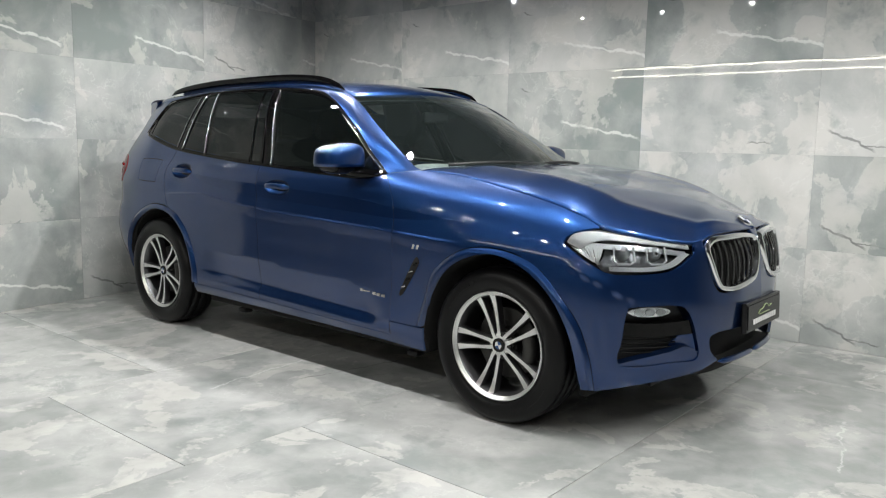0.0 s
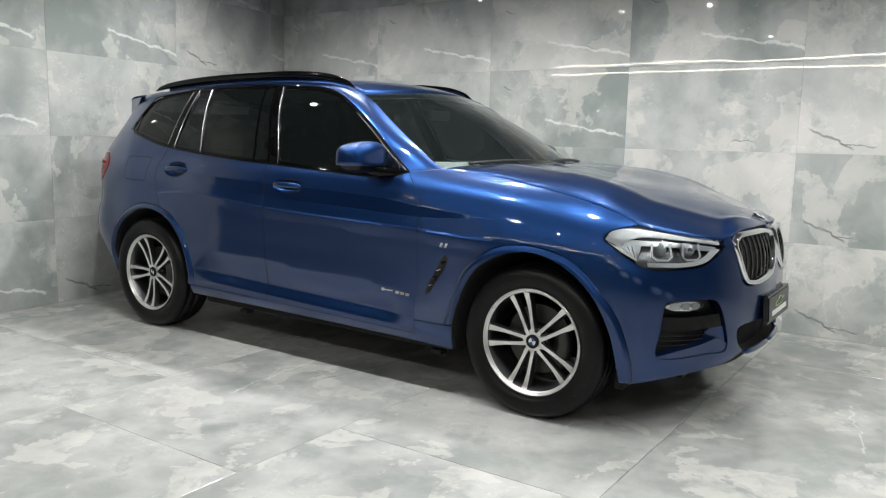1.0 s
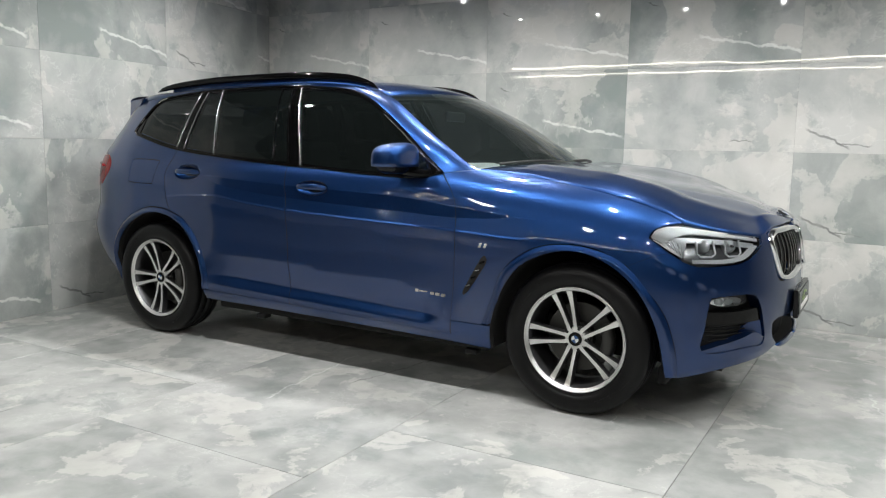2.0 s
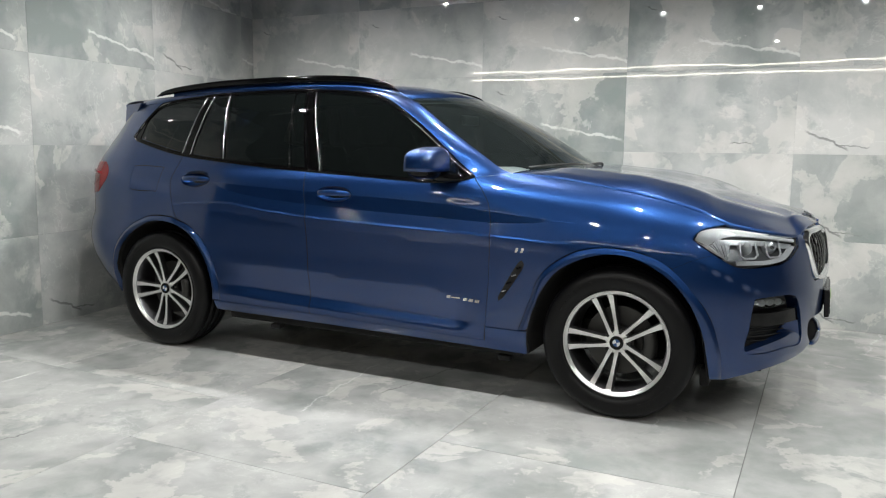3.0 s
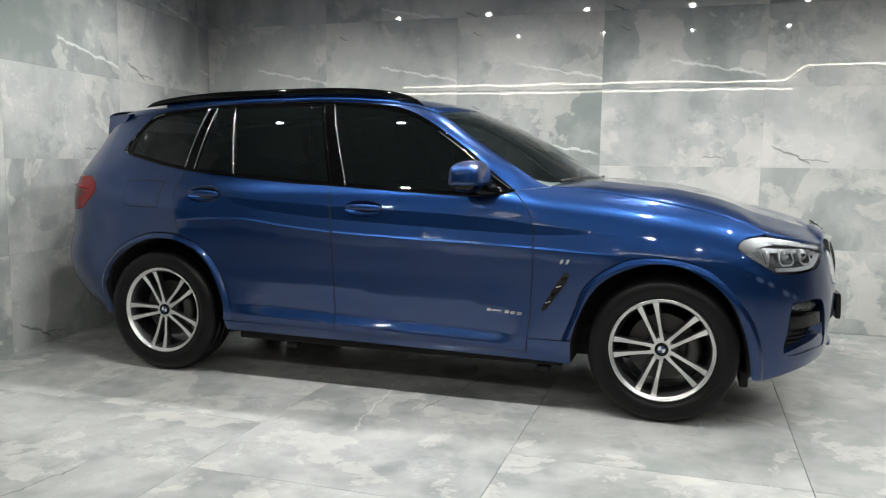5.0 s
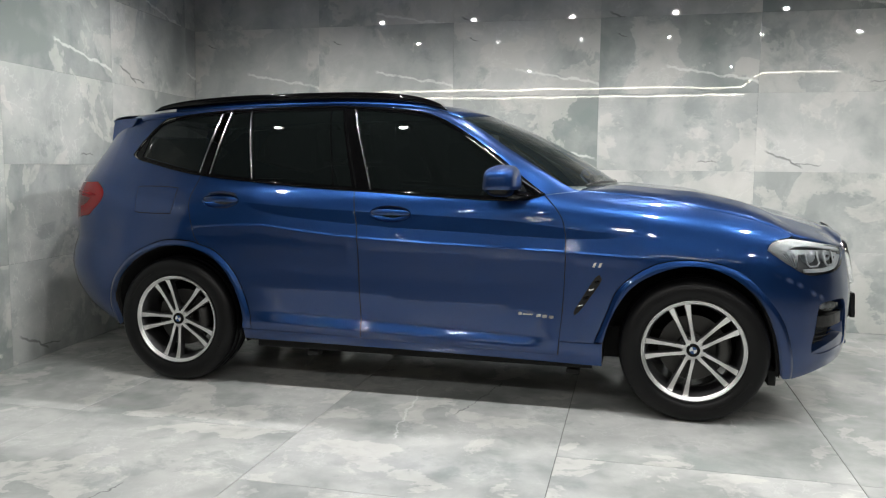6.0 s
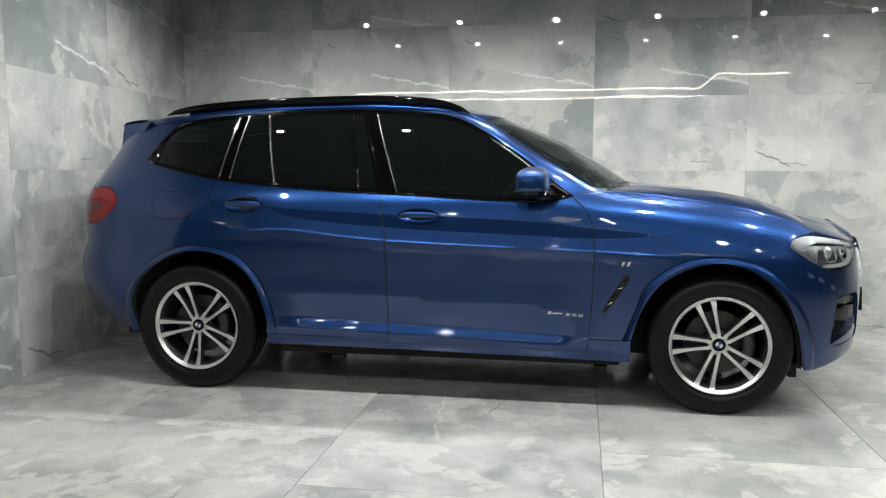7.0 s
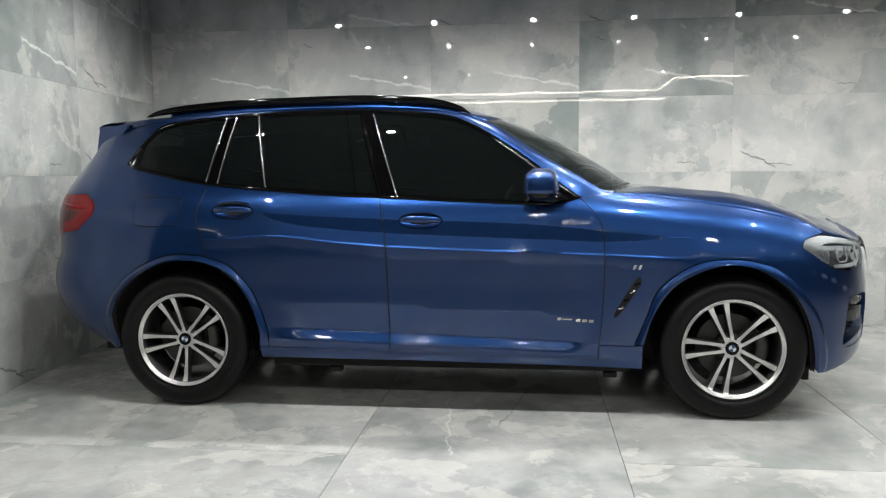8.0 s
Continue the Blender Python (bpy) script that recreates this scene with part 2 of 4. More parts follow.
FAR_SPOTS = [(x, -6.9) for x in (-3.2, -1.1, 1.0, 3.1, 5.2)] + [(x + 0.4, -9.4) for x in (-6.0, -3.0, 0.0, 3.0, 6.0)]
for spot in SPOTS + FAR_SPOTS:
    downlight(*spot)


# ---- the car: outline and skin ----
def pchip(xs, ys):
    """A smooth curve through a few design points, without overshoot."""
    xs, ys = np.array(xs, float), np.array(ys, float)
    h, dl = np.diff(xs), np.diff(ys) / np.diff(xs)
    m = np.zeros(len(xs))
    m[0], m[-1] = dl[0], dl[-1]
    for i in range(1, len(xs) - 1):
        if dl[i - 1] * dl[i] > 0:
            a, b = 2 * h[i] + h[i - 1], h[i] + 2 * h[i - 1]
            m[i] = (a + b) / (a / dl[i - 1] + b / dl[i])

    def f(x):
        x = np.clip(np.asarray(x, float), xs[0], xs[-1])
        i = np.clip(np.searchsorted(xs, x, "right") - 1, 0, len(xs) - 2)
        t = (x - xs[i]) / h[i]
        return (ys[i] * (1 + 2 * t) * (1 - t) ** 2 + m[i] * h[i] * t * (1 - t) ** 2
                + ys[i + 1] * t * t * (3 - 2 * t) + m[i + 1] * h[i] * t * t * (t - 1))
    return f


def smooth(a, b, x):
    t = np.clip((np.asarray(x, float) - a) / (b - a), 0, 1)
    return t * t * (3 - 2 * t)


# outline of the car in plan: u runs round it, along the flank u is x
PLAN_U = [-3.10, -2.90, -2.65, -2.42, -2.20, -1.95, -1.60, -0.90, 0.0, 0.90, 1.50, 1.72, 1.92, 2.12, 2.34, 2.56, 2.76, 2.94]
plan_x = pchip(PLAN_U, [-2.44, -2.435, -2.40, -2.31, -2.165, -1.945, -1.60, -0.90, 0.0, 0.90, 1.50, 1.715, 1.90, 2.05, 2.17, 2.25, 2.292, 2.302])
plan_y = pchip(PLAN_U, [0.0, -0.20, -0.45, -0.665, -0.82, -0.905, -0.943, -0.945, -0.943, -0.945, -0.944, -0.93, -0.88, -0.765, -0.595, -0.40, -0.20, 0.0])

# how far the skin stands in from that outline, by height
IN_REAR = pchip([0.20, 0.28, 0.33, 0.38, 0.44, 0.55, 0.65, 0.75, 0.82, 0.95, 1.05, 1.15, 1.25, 1.35, 1.45, 1.52, 1.62], [0.45, 0.33, 0.235, 0.15, 0.085, 0.02, 0.0, 0.016, 0.040, 0.042, 0.05, 0.085, 0.155, 0.235, 0.31, 0.37, 0.45])
IN_QUARTER = pchip([0.20, 0.30, 0.45, 0.62, 0.75, 0.85, 0.95, 1.05, 1.15, 1.25, 1.35, 1.45, 1.55, 1.66], [0.05, 0.02, 0.006, 0.0, 0.004, 0.013, 0.022, 0.04, 0.075, 0.12, 0.165, 0.215, 0.275, 0.37])
IN_DOOR = pchip([0.20, 0.27, 0.33, 0.385, 0.45, 0.54, 0.64, 0.75, 0.84, 0.95, 0.985, 1.02, 1.06, 1.09, 1.115, 1.13, 1.16, 1.30, 1.45, 1.55, 1.66], [0.085, 0.045, 0.014, 0.006, 0.006, 0.008, 0.008, 0.004, 0.0, 0.0, 0.006, 0.0150, 0.0320, 0.0480, 0.0650, 0.0750, 0.089, 0.138, 0.20, 0.26, 0.36])
IN_COWL = pchip([0.20, 0.30, 0.45, 0.60, 0.80, 0.83, 0.90, 0.97, 1.02, 1.06, 1.09, 1.115, 1.135, 1.15, 1.17], [0.06, 0.03, 0.02, 0.010, 0.0, 0.002, 0.0165, 0.031, 0.047, 0.072, 0.105, 0.145, 0.190, 0.235, 0.32])
IN_FENDER = pchip([0.20, 0.30, 0.45, 0.60, 0.80, 0.82, 0.88, 0.95, 1.0, 1.04, 1.07, 1.09, 1.11, 1.13], [0.04, 0.02, 0.008, 0.002, 0.001, 0.003, 0.0165, 0.039, 0.066, 0.104, 0.145, 0.185, 0.24, 0.32])
IN_CORNER = pchip([0.20, 0.26, 0.34, 0.50, 0.62, 0.70, 0.80, 0.88, 0.94, 1.0, 1.1], [0.07, 0.03, 0.012, 0.004, 0.0, 0.004, 0.022, 0.05, 0.09, 0.16, 0.32])
IN_FRONT = pchip([0.20, 0.26, 0.34, 0.48, 0.60, 0.66, 0.74, 0.84, 0.90, 0.95, 1.0, 1.1], [0.09, 0.04, 0.015, 0.004, 0.0, 0.004, 0.014, 0.032, 0.055, 0.10, 0.19, 0.45])
STATIONS = [(-2.42, IN_REAR), (-1.75, IN_QUARTER), (-1.05, IN_DOOR), (0.66, IN_DOOR), (0.95, IN_COWL), (1.40, IN_FENDER), (2.02, IN_CORNER), (2.55, IN_FRONT)]
crease_z = pchip([-1.35, -0.90, -0.60, -0.30, 0.80, 1.10], [0.895, 0.922, 0.893, 0.870, 0.832, 0.818])
shoulder_z = pchip([-1.34, -1.02, -0.73, -0.33, 0.50, 0.80, 1.13, 1.30], [1.066, 1.050, 1.030, 1.014, 0.983, 0.952, 0.925, 0.915])
band_z = pchip([-1.34, -1.02, -0.90, -0.73, -0.33, 0.50, 0.80, 1.00, 1.13, 1.30], [1.062, 1.046, 1.006, 0.977, 0.944, 0.910, 0.900, 0.908, 0.921, 0.911])
ledge_z = pchip([-1.0, -0.3, 0.77], [0.388, 0.362, 0.324])


BAND_RISE = 0.002


def inset(u, z):
    u, z = np.asarray(u, float), np.asarray(z, float)
    u, z = np.broadcast_arrays(u, z)
    at = [a for a, _ in STATIONS]
    shares = []
    for k in range(len(at)):
        hat = np.zeros(len(at))
        hat[k] = 1.0
        shares.append(sum(np.interp(u + o, at, hat) for o in np.linspace(-0.14, 0.14, 9)) / 9)
    plain = lambda h: sum(w * f(h) for w, (_, f) in zip(shares, STATIONS))
    d = plain(z)
    # flank above the waist crease: a soft upward face, an upright dark band, then the shoulder
    c, b, t = crease_z(u), band_z(u), shoulder_z(u)
    low, edge = plain(c), plain(t)
    face = 0.21 * np.clip(z - c, 0, b - c)
    band = BAND_RISE * np.clip((z - b) / np.maximum(t - b, 0.004), 0, 1)
    over = d + (low + 0.21 * (b - c) + BAND_RISE - edge) * (1 - smooth(0.0, 0.10, z - t))
    form = np.where(z < t, low + face + band, over)
    along = smooth(-1.34, -1.10, u) * (1 - smooth(1.10, 1.27, u))
    d = d + along * (z > c) * (form - d)
    lip = np.interp(z - c, [-0.050, 0.0, 0.002, 0.010], [0.0, 1.0, 0.90, 0.0])
    d = d - 0.0045 * lip * smooth(-1.36, -1.22, u) * (1 - smooth(1.05, 1.25, u))
    # ledge along the foot of the doors
    h = z - ledge_z(u)
    foot = smooth(-1.0, -0.62, u) * (1 - smooth(0.58, 0.745, u))
    d = d + foot * np.interp(h, [-0.02, 0.0, 0.010, 0.056, 0.068, 0.20], [0.0, 0.0, 0.003, 0.025, 0.024, 0.0])
    nose = smooth(1.74, 1.86, u) * (1 - smooth(2.0, 2.14, u))
    off = z - (0.775 - 0.42 * (u - 1.784))
    ridge = np.where(off > 0, 1 - smooth(0.0, 0.05, off), 1 - smooth(0.0, 0.012, -off))
    return d - 0.0035 * nose * ridge


def skin(u, z, out=0.0):
    """Where the flank, nose or tail lies: right half of the car."""
    u, z = np.asarray(u, float), np.asarray(z, float)
    e = 0.004
    tx, ty = plan_x(u + e) - plan_x(u - e), plan_y(u + e) - plan_y(u - e)
    n = np.hypot(tx, ty) + 1e-9
    nx, ny = ty / n, -tx / n
    d = out - inset(u, z)
    return np.stack([plan_x(u) + nx * d, plan_y(u) + ny * d, np.broadcast_to(z, d.shape)], -1)


from mathutils.geometry import delaunay_2d_cdt


def catmull(pts, step=0.02):
    """Points along a smooth open curve through a few corners."""
    p = [np.array(q, float) for q in pts]
    p = [2 * p[0] - p[1]] + p + [2 * p[-1] - p[-2]]
    out = []
    for a, b, c, d in zip(p, p[1:], p[2:], p[3:]):
        n = max(1, int(math.ceil(np.linalg.norm(c - b) / step)))
        for k in range(n):
            t = k / n
            out.append(0.5 * (2 * b + (c - a) * t + (2 * a - 5 * b + 4 * c - d) * t * t + (3 * b - a - 3 * c + d) * t ** 3))
    return out + [p[-2]]


def loop(*runs, step=0.02):
    """A closed outline out of smooth runs; corners where runs meet."""
    out = []
    for run in runs:
        for q in (catmull(run, step) if len(run) > 1 else [np.array(run[0], float)]):
            if not out or np.linalg.norm(q - out[-1]) > 0.002:
                out.append(q)
    while np.linalg.norm(out[0] - out[-1]) < 0.002:
        out.pop()
    return np.array(out)


def rounded(poly, step=0.01):
    """A closed smooth outline through the points."""
    p = [np.array(q, float) for q in poly]
    n = len(p)
    out = []
    for i in range(n):
        a, b, c, d = p[i - 1], p[i], p[(i + 1) % n], p[(i + 2) % n]
        k = max(1, int(math.ceil(np.linalg.norm(c - b) / step)))
        for j in range(k):
            t = j / k
            out.append(0.5 * (2 * b + (c - a) * t + (2 * a - 5 * b + 4 * c - d) * t * t + (3 * b - a - 3 * c + d) * t ** 3))
    return np.array(out)


def area(poly):
    x, y = poly[:, 0], poly[:, 1]
    return 0.5 * np.sum(x * np.roll(y, -1) - np.roll(x, -1) * y)


def shrink(poly, d):
    """The outline moved inwards by d (outwards: minus)."""
    s = 1 if area(poly) > 0 else -1
    a, c = np.roll(poly, 1, 0), np.roll(poly, -1, 0)
    e1, e2 = poly - a, c - poly
    n1 = np.stack([-e1[:, 1], e1[:, 0]], -1) / (np.linalg.norm(e1, axis=1)[:, None] + 1e-9)
    n2 = np.stack([-e2[:, 1], e2[:, 0]], -1) / (np.linalg.norm(e2, axis=1)[:, None] + 1e-9)
    n = n1 + n2
    n = n / np.maximum(np.linalg.norm(n, axis=1)[:, None], 0.3)
    return poly + s * d * n


def inside(poly, pts):
    x, y = pts[:, 0], pts[:, 1]
    hit = np.zeros(len(pts), bool)
    for (x0, y0), (x1, y1) in zip(poly, np.roll(poly, -1, 0)):
        if y0 != y1:
            cross = ((y0 > y) != (y1 > y)) & (x < (x1 - x0) * (y - y0) / (y1 - y0) + x0)
            hit ^= cross
    return hit


def far_from(poly, pts, d):
    keep = np.ones(len(pts), bool)
    for q in poly:
        keep &= np.hypot(pts[:, 0] - q[0], pts[:, 1] - q[1]) > d
    return keep


def panel(name, outline, mat, parent, surf=skin, out=0.0, holes=(), gap=0.0034, du=0.03, dz=0.022, depth=0.014, mirror=False, label="", rows=()):
    """A pressed panel: the part of a surface inside an outline, less holes, with its edges turned in."""
    outer = shrink(np.array(outline), gap)
    loops = [outer] + [shrink(np.array(h), -gap) for h in holes]
    lo, hi = outer.min(0), outer.max(0)
    us, zs = np.arange(lo[0] + du / 2, hi[0], du), np.arange(lo[1] + dz / 2, hi[1], dz)
    grid = [np.stack(np.meshgrid(us, zs), -1).reshape(-1, 2)]
    chain = [np.full(len(grid[0]), -1)]
    for k, (line, offs) in enumerate(rows):
        uu = np.arange(lo[0] + 0.006, hi[0], 0.012)
        for j, o in enumerate(offs):
            grid.append(np.stack([uu, line(uu) + o], -1))
            chain.append(np.arange(len(uu)) + 10000 * (1 + 20 * k + j))
    chain = np.concatenate(chain)
    grid = np.concatenate(grid)
    keep = inside(outer, grid)
    for h in loops[1:]:
        keep &= ~inside(h, grid)
    grid, chain = grid[keep], chain[keep]
    for q in loops:
        keep = far_from(q, grid, min(du, dz) * 0.45)
        grid, chain = grid[keep], chain[keep]
    near = np.ones(len(grid), bool)
    for line, offs in rows:
        span = np.abs(grid[:, 1] - line(grid[:, 0]) - (max(offs) + min(offs)) / 2) < (max(offs) - min(offs)) / 2 + 0.003
        near &= ~(span & (chain < 0))
    grid, chain = grid[near], chain[near]
    pts, edges = [], []
    for q in loops:
        n0 = len(pts)
        pts += [Vector(v) for v in q]
        edges += [(n0 + i, n0 + (i + 1) % len(q)) for i in range(len(q))]
    n0 = len(pts)
    pts += [Vector(v) for v in grid]
    edges += [(n0 + i, n0 + i + 1) for i in range(len(grid) - 1) if chain[i] >= 0 and chain[i + 1] == chain[i] + 1]
    v2, _, tris, _, _, _ = delaunay_2d_cdt(pts, edges, [], 0, 1e-5)
    v2 = np.array([(v.x, v.y) for v in v2])
    tris = np.array([t for t in tris if len(t) == 3])
    mid = v2[tris].mean(1)
    ok = inside(outer, mid)
    for h in loops[1:]:
        ok &= ~inside(h, mid)
    tris = tris[ok]
    e = 0.0008
    pos = surf(v2[:, 0], v2[:, 1], out)
    a = surf(v2[:, 0] + e, v2[:, 1], out) - surf(v2[:, 0] - e, v2[:, 1], out)
    b = surf(v2[:, 0], v2[:, 1] + e, out) - surf(v2[:, 0], v2[:, 1] - e, out)
    nor = np.cross(a, b)
    nor = nor / (np.linalg.norm(nor, axis=1)[:, None] + 1e-12)
    # wind the triangles so that they face outwards
    t = v2[tris]
    flip = ((t[:, 1, 0] - t[:, 0, 0]) * (t[:, 2, 1] - t[:, 0, 1]) - (t[:, 1, 1] - t[:, 0, 1]) * (t[:, 2, 0] - t[:, 0, 0])) < 0
    tris[flip] = tris[flip][:, ::-1]
    # rim
    count = {}
    for f in tris:
        for i, j in ((f[0], f[1]), (f[1], f[2]), (f[2], f[0])):
            count[(i, j)] = 1
    rim = [(i, j) for (i, j) in count if (j, i) not in count]
    verts = pos.tolist()
    norms = nor.tolist()
    faces = tris.tolist()
    idx = {}
    for i, j in rim:
        for k in (i, j):
            if k not in idx:
                idx[k] = len(verts)
                verts.append(list(pos[k] - nor[k] * 0.0012))
                norms.append(list(nor[k]))
                verts.append(list(pos[k] - nor[k] * depth))
                norms.append(list(nor[k]))
    for i, j in rim:
        faces.append([j, i, idx[i], idx[j]])
        faces.append([idx[j], idx[i], idx[i] + 1, idx[j] + 1])
    if mirror:
        verts = [(x, -y, z) for x, y, z in verts]
        norms = [(x, -y, z) for x, y, z in norms]
        faces = [f[::-1] for f in faces]
    me = bpy.data.meshes.new(name)
    me.from_pydata(verts, [], faces)
    me.polygons.foreach_set("use_smooth", [len(f) == 3 for f in faces])
    me.normals_split_custom_set_from_vertices(norms)
    me.materials.append(mat)
    ob = new(name, me)
    ob.parent = parent
    if label:
        ob["label"] = label
    return ob


def both(name, outline, mat, parent, **more):
    return (panel(name, outline, mat, parent, **more),
            panel(name, outline, mat, parent, mirror=True, **more))


def sheet(name, grid, mat, parent, mirror=False, label="", thick=0.0, closed=False):
    """A smooth sheet over rows of points."""
    g = np.array(grid, float)
    if mirror:
        g = g * [1, -1, 1]
    n, m = g.shape[:2]
    faces = []
    for i in range(n - 1):
        for j in range(m if closed else m - 1):
            f = [i * m + j, (i + 1) * m + j, (i + 1) * m + (j + 1) % m, i * m + (j + 1) % m]
            faces.append(f[::-1] if mirror else f)
    me = bpy.data.meshes.new(name)
    me.from_pydata(g.reshape(-1, 3).tolist(), [], faces)
    me.polygons.foreach_set("use_smooth", [True] * len(faces))
    me.materials.append(mat)
    ob = new(name, me)
    ob.parent = parent
    if thick:
        s = ob.modifiers.new("solid", "SOLIDIFY")
        s.thickness, s.offset = thick, -1
    if label:
        ob["label"] = label
    return ob


def hermite(p0, t0, p1, t1, n):
    s = np.linspace(0, 1, n)[:, None]
    return (2 * s ** 3 - 3 * s ** 2 + 1) * p0 + (s ** 3 - 2 * s ** 2 + s) * t0 + (-2 * s ** 3 + 3 * s ** 2) * p1 + (s ** 3 - s ** 2) * t1


car = new("car")
tagged(car, "metallic dark blue compact SUV parked on the tiles, clean and glossy", "car")

BELT = [(0.676, 1.118), (0.578, 1.094), (0.397, 1.088), (-0.348, 1.122), (-0.689, 1.141), (-1.293, 1.193), (-1.643, 1.262), (-1.745, 1.283)]
DLO_TOP = [(-1.789, 1.306), (-1.737, 1.389), (-1.633, 1.499), (-1.545, 1.533), (-1.231, 1.570), (-1.058, 1.580), (-0.741, 1.589), (-0.497, 1.591), (-0.165, 1.572), (0.007, 1.545), (0.175, 1.472), (0.395, 1.330), (0.579, 1.187), (0.676, 1.118)]
DOOR_SPLIT = [(-0.354, 1.123), (-0.317, 0.885), (-0.305, 0.60), (-0.300, 0.328)]
DOOR_FRONT = [(0.676, 1.118), (0.745, 1.044), (0.783, 0.969), (0.796, 0.826), (0.788, 0.55), (0.767, 0.300)]
DOOR_REAR = [(-1.293, 1.193), (-1.323, 1.107), (-1.334, 1.042), (-1.317, 0.950), (-1.290, 0.85), (-1.262, 0.808)]
FLARE_REAR = [(-1.262, 0.808), (-1.148, 0.762), (-1.033, 0.633), (-0.958, 0.45), (-0.948, 0.336)]
FLARE_REAR_BACK = [(-1.262, 0.808), (-1.341, 0.825), (-1.509, 0.818), (-1.698, 0.734), (-1.83, 0.60), (-1.89, 0.45), (-1.895, 0.325)]
ARCH_REAR = [(-1.838, 0.300), (-1.840, 0.512), (-1.713, 0.689), (-1.539, 0.775), (-1.342, 0.790), (-1.177, 0.733), (-1.063, 0.605), (-0.998, 0.431), (-1.001, 0.252)]
FLARE_FRONT = [(0.945, 0.372), (1.002, 0.521), (1.063, 0.667), (1.209, 0.778), (1.362, 0.815), (1.533, 0.802), (1.679, 0.738), (1.838, 0.562), (1.91, 0.40), (1.945, 0.236)]
ARCH_FRONT = [(0.991, 0.249), (0.992, 0.378), (1.045, 0.542), (1.154, 0.691), (1.349, 0.778), (1.534, 0.764), (1.709, 0.652), (1.815, 0.476), (1.875, 0.238)]
SILL_TOP = [(-0.948, 0.336), (-0.300, 0.328), (0.767, 0.300)]
BONNET_EDGE = [(0.85, 1.140), (1.00, 1.128), (1.20, 1.104), (1.558, 1.046), (1.816, 0.985), (1.93, 0.943), (2.08, 0.915), (2.25, 0.890), (2.42, 0.874), (2.50, 0.892), (2.60, 0.910), (2.76, 0.915), (2.94, 0.912)]
crease_rows = ((crease_z, (-0.015, -0.006, -0.001, 0.001, 0.003, 0.0055, 0.008, 0.0098, 0.014)), (band_z, (-0.006, -0.0015, 0.0008, 0.004)), (shoulder_z, (-0.004, -0.0008, 0.0015, 0.006, 0.014)), (ledge_z, (-0.004, 0.0, 0.004, 0.010, 0.025, 0.042, 0.056, 0.062, 0.068, 0.078)))

HANDLES = [(-0.134, 1.004), (-1.136, 1.054)]


def oval(u, z):
    return np.array([(u + 0.111 * math.cos(t), z + 0.041 * math.sin(t)) for t in np.linspace(0, 2 * math.pi, 36, endpoint=False)])


def arch_form(line):
    """The wheel arch trim swells out of the flank just inside its outer line."""
    q = np.array(catmull(line, 0.012))

    def f(u, z, o):
        u, z = np.asarray(u, float), np.asarray(z, float)
        a, e = q[:-1], np.diff(q, axis=0)
        s = np.clip(((u[..., None] - a[:, 0]) * e[:, 0] + (z[..., None] - a[:, 1]) * e[:, 1]) / (e ** 2).sum(1), 0, 1)
        d = np.sqrt(((u[..., None] - a[:, 0] - s * e[:, 0]) ** 2 + (z[..., None] - a[:, 1] - s * e[:, 1]) ** 2).min(-1))
        return skin(u, z, o - 0.001 + 0.014 * smooth(-0.006, 0.030, d))
    return f


front_doors = both("front_door", loop(BELT[:4], DOOR_SPLIT, SILL_TOP[1:], DOOR_FRONT[::-1]), paint, car, rows=crease_rows, holes=(oval(*HANDLES[0]),))
rear_doors = both("rear_door", loop(BELT[3:6], DOOR_REAR, FLARE_REAR, SILL_TOP[:2], DOOR_SPLIT[::-1]), paint, car, rows=crease_rows, holes=(oval(*HANDLES[1]),))
both("side_sill", loop(SILL_TOP, [(0.767, 0.300), (0.772, 0.374)], [(0.772, 0.374), (0.945, 0.372)], [(0.945, 0.372), (0.992, 0.372)], [(0.992, 0.372), (0.991, 0.249)], [(0.991, 0.249), (0.02, 0.264), (-1.001, 0.274)], [(-1.001, 0.274), (-0.999, 0.336)], [(-0.999, 0.336), (-0.948, 0.336)]), paint, car)
both("wheel_arch_trim", loop(FLARE_FRONT, ARCH_FRONT[:0:-1], [(0.992, 0.378), (0.945, 0.376)]), paint, car, surf=arch_form(FLARE_FRONT), du=0.008, dz=0.006, depth=0.03)
both("wheel_arch_trim", loop(FLARE_REAR[::-1] + FLARE_REAR_BACK[1:], ARCH_REAR[:-1] + [(-0.999, 0.340)], [(-0.999, 0.340), (-0.948, 0.340)]), paint, car, surf=arch_form(FLARE_REAR[::-1] + FLARE_REAR_BACK[1:]), du=0.008, dz=0.006, depth=0.03)
LAMP = [(1.766, 0.870), (1.800, 0.912), (1.917, 0.926), (2.160, 0.900), (2.400, 0.868), (2.418, 0.835), (2.300, 0.771), (2.170, 0.754), (1.987, 0.755), (1.862, 0.809)]
TAIL = [(-2.46, 1.139), (-2.049, 1.149), (-1.964, 1.101), (-1.962, 1.040), (-2.077, 0.949), (-2.46, 0.90)]
FLAP = [(-1.664, 1.125), (-1.443, 1.122), (-1.427, 1.101), (-1.445, 0.988), (-1.468, 0.976), (-1.670, 0.979), (-1.685, 1.002), (-1.686, 1.095)]
KIDNEY = [(2.485, 0.855), (2.54, 0.893), (2.64, 0.901), (2.80, 0.902), (2.895, 0.888), (2.918, 0.860), (2.905, 0.774), (2.85, 0.690), (2.70, 0.658), (2.605, 0.659), (2.548, 0.687), (2.502, 0.785)]
INTAKE = [(2.069, 0.594), (2.101, 0.614), (2.306, 0.617), (2.375, 0.583), (2.430, 0.480), (2.452, 0.372), (2.309, 0.366), (2.057, 0.362), (2.055, 0.48)]
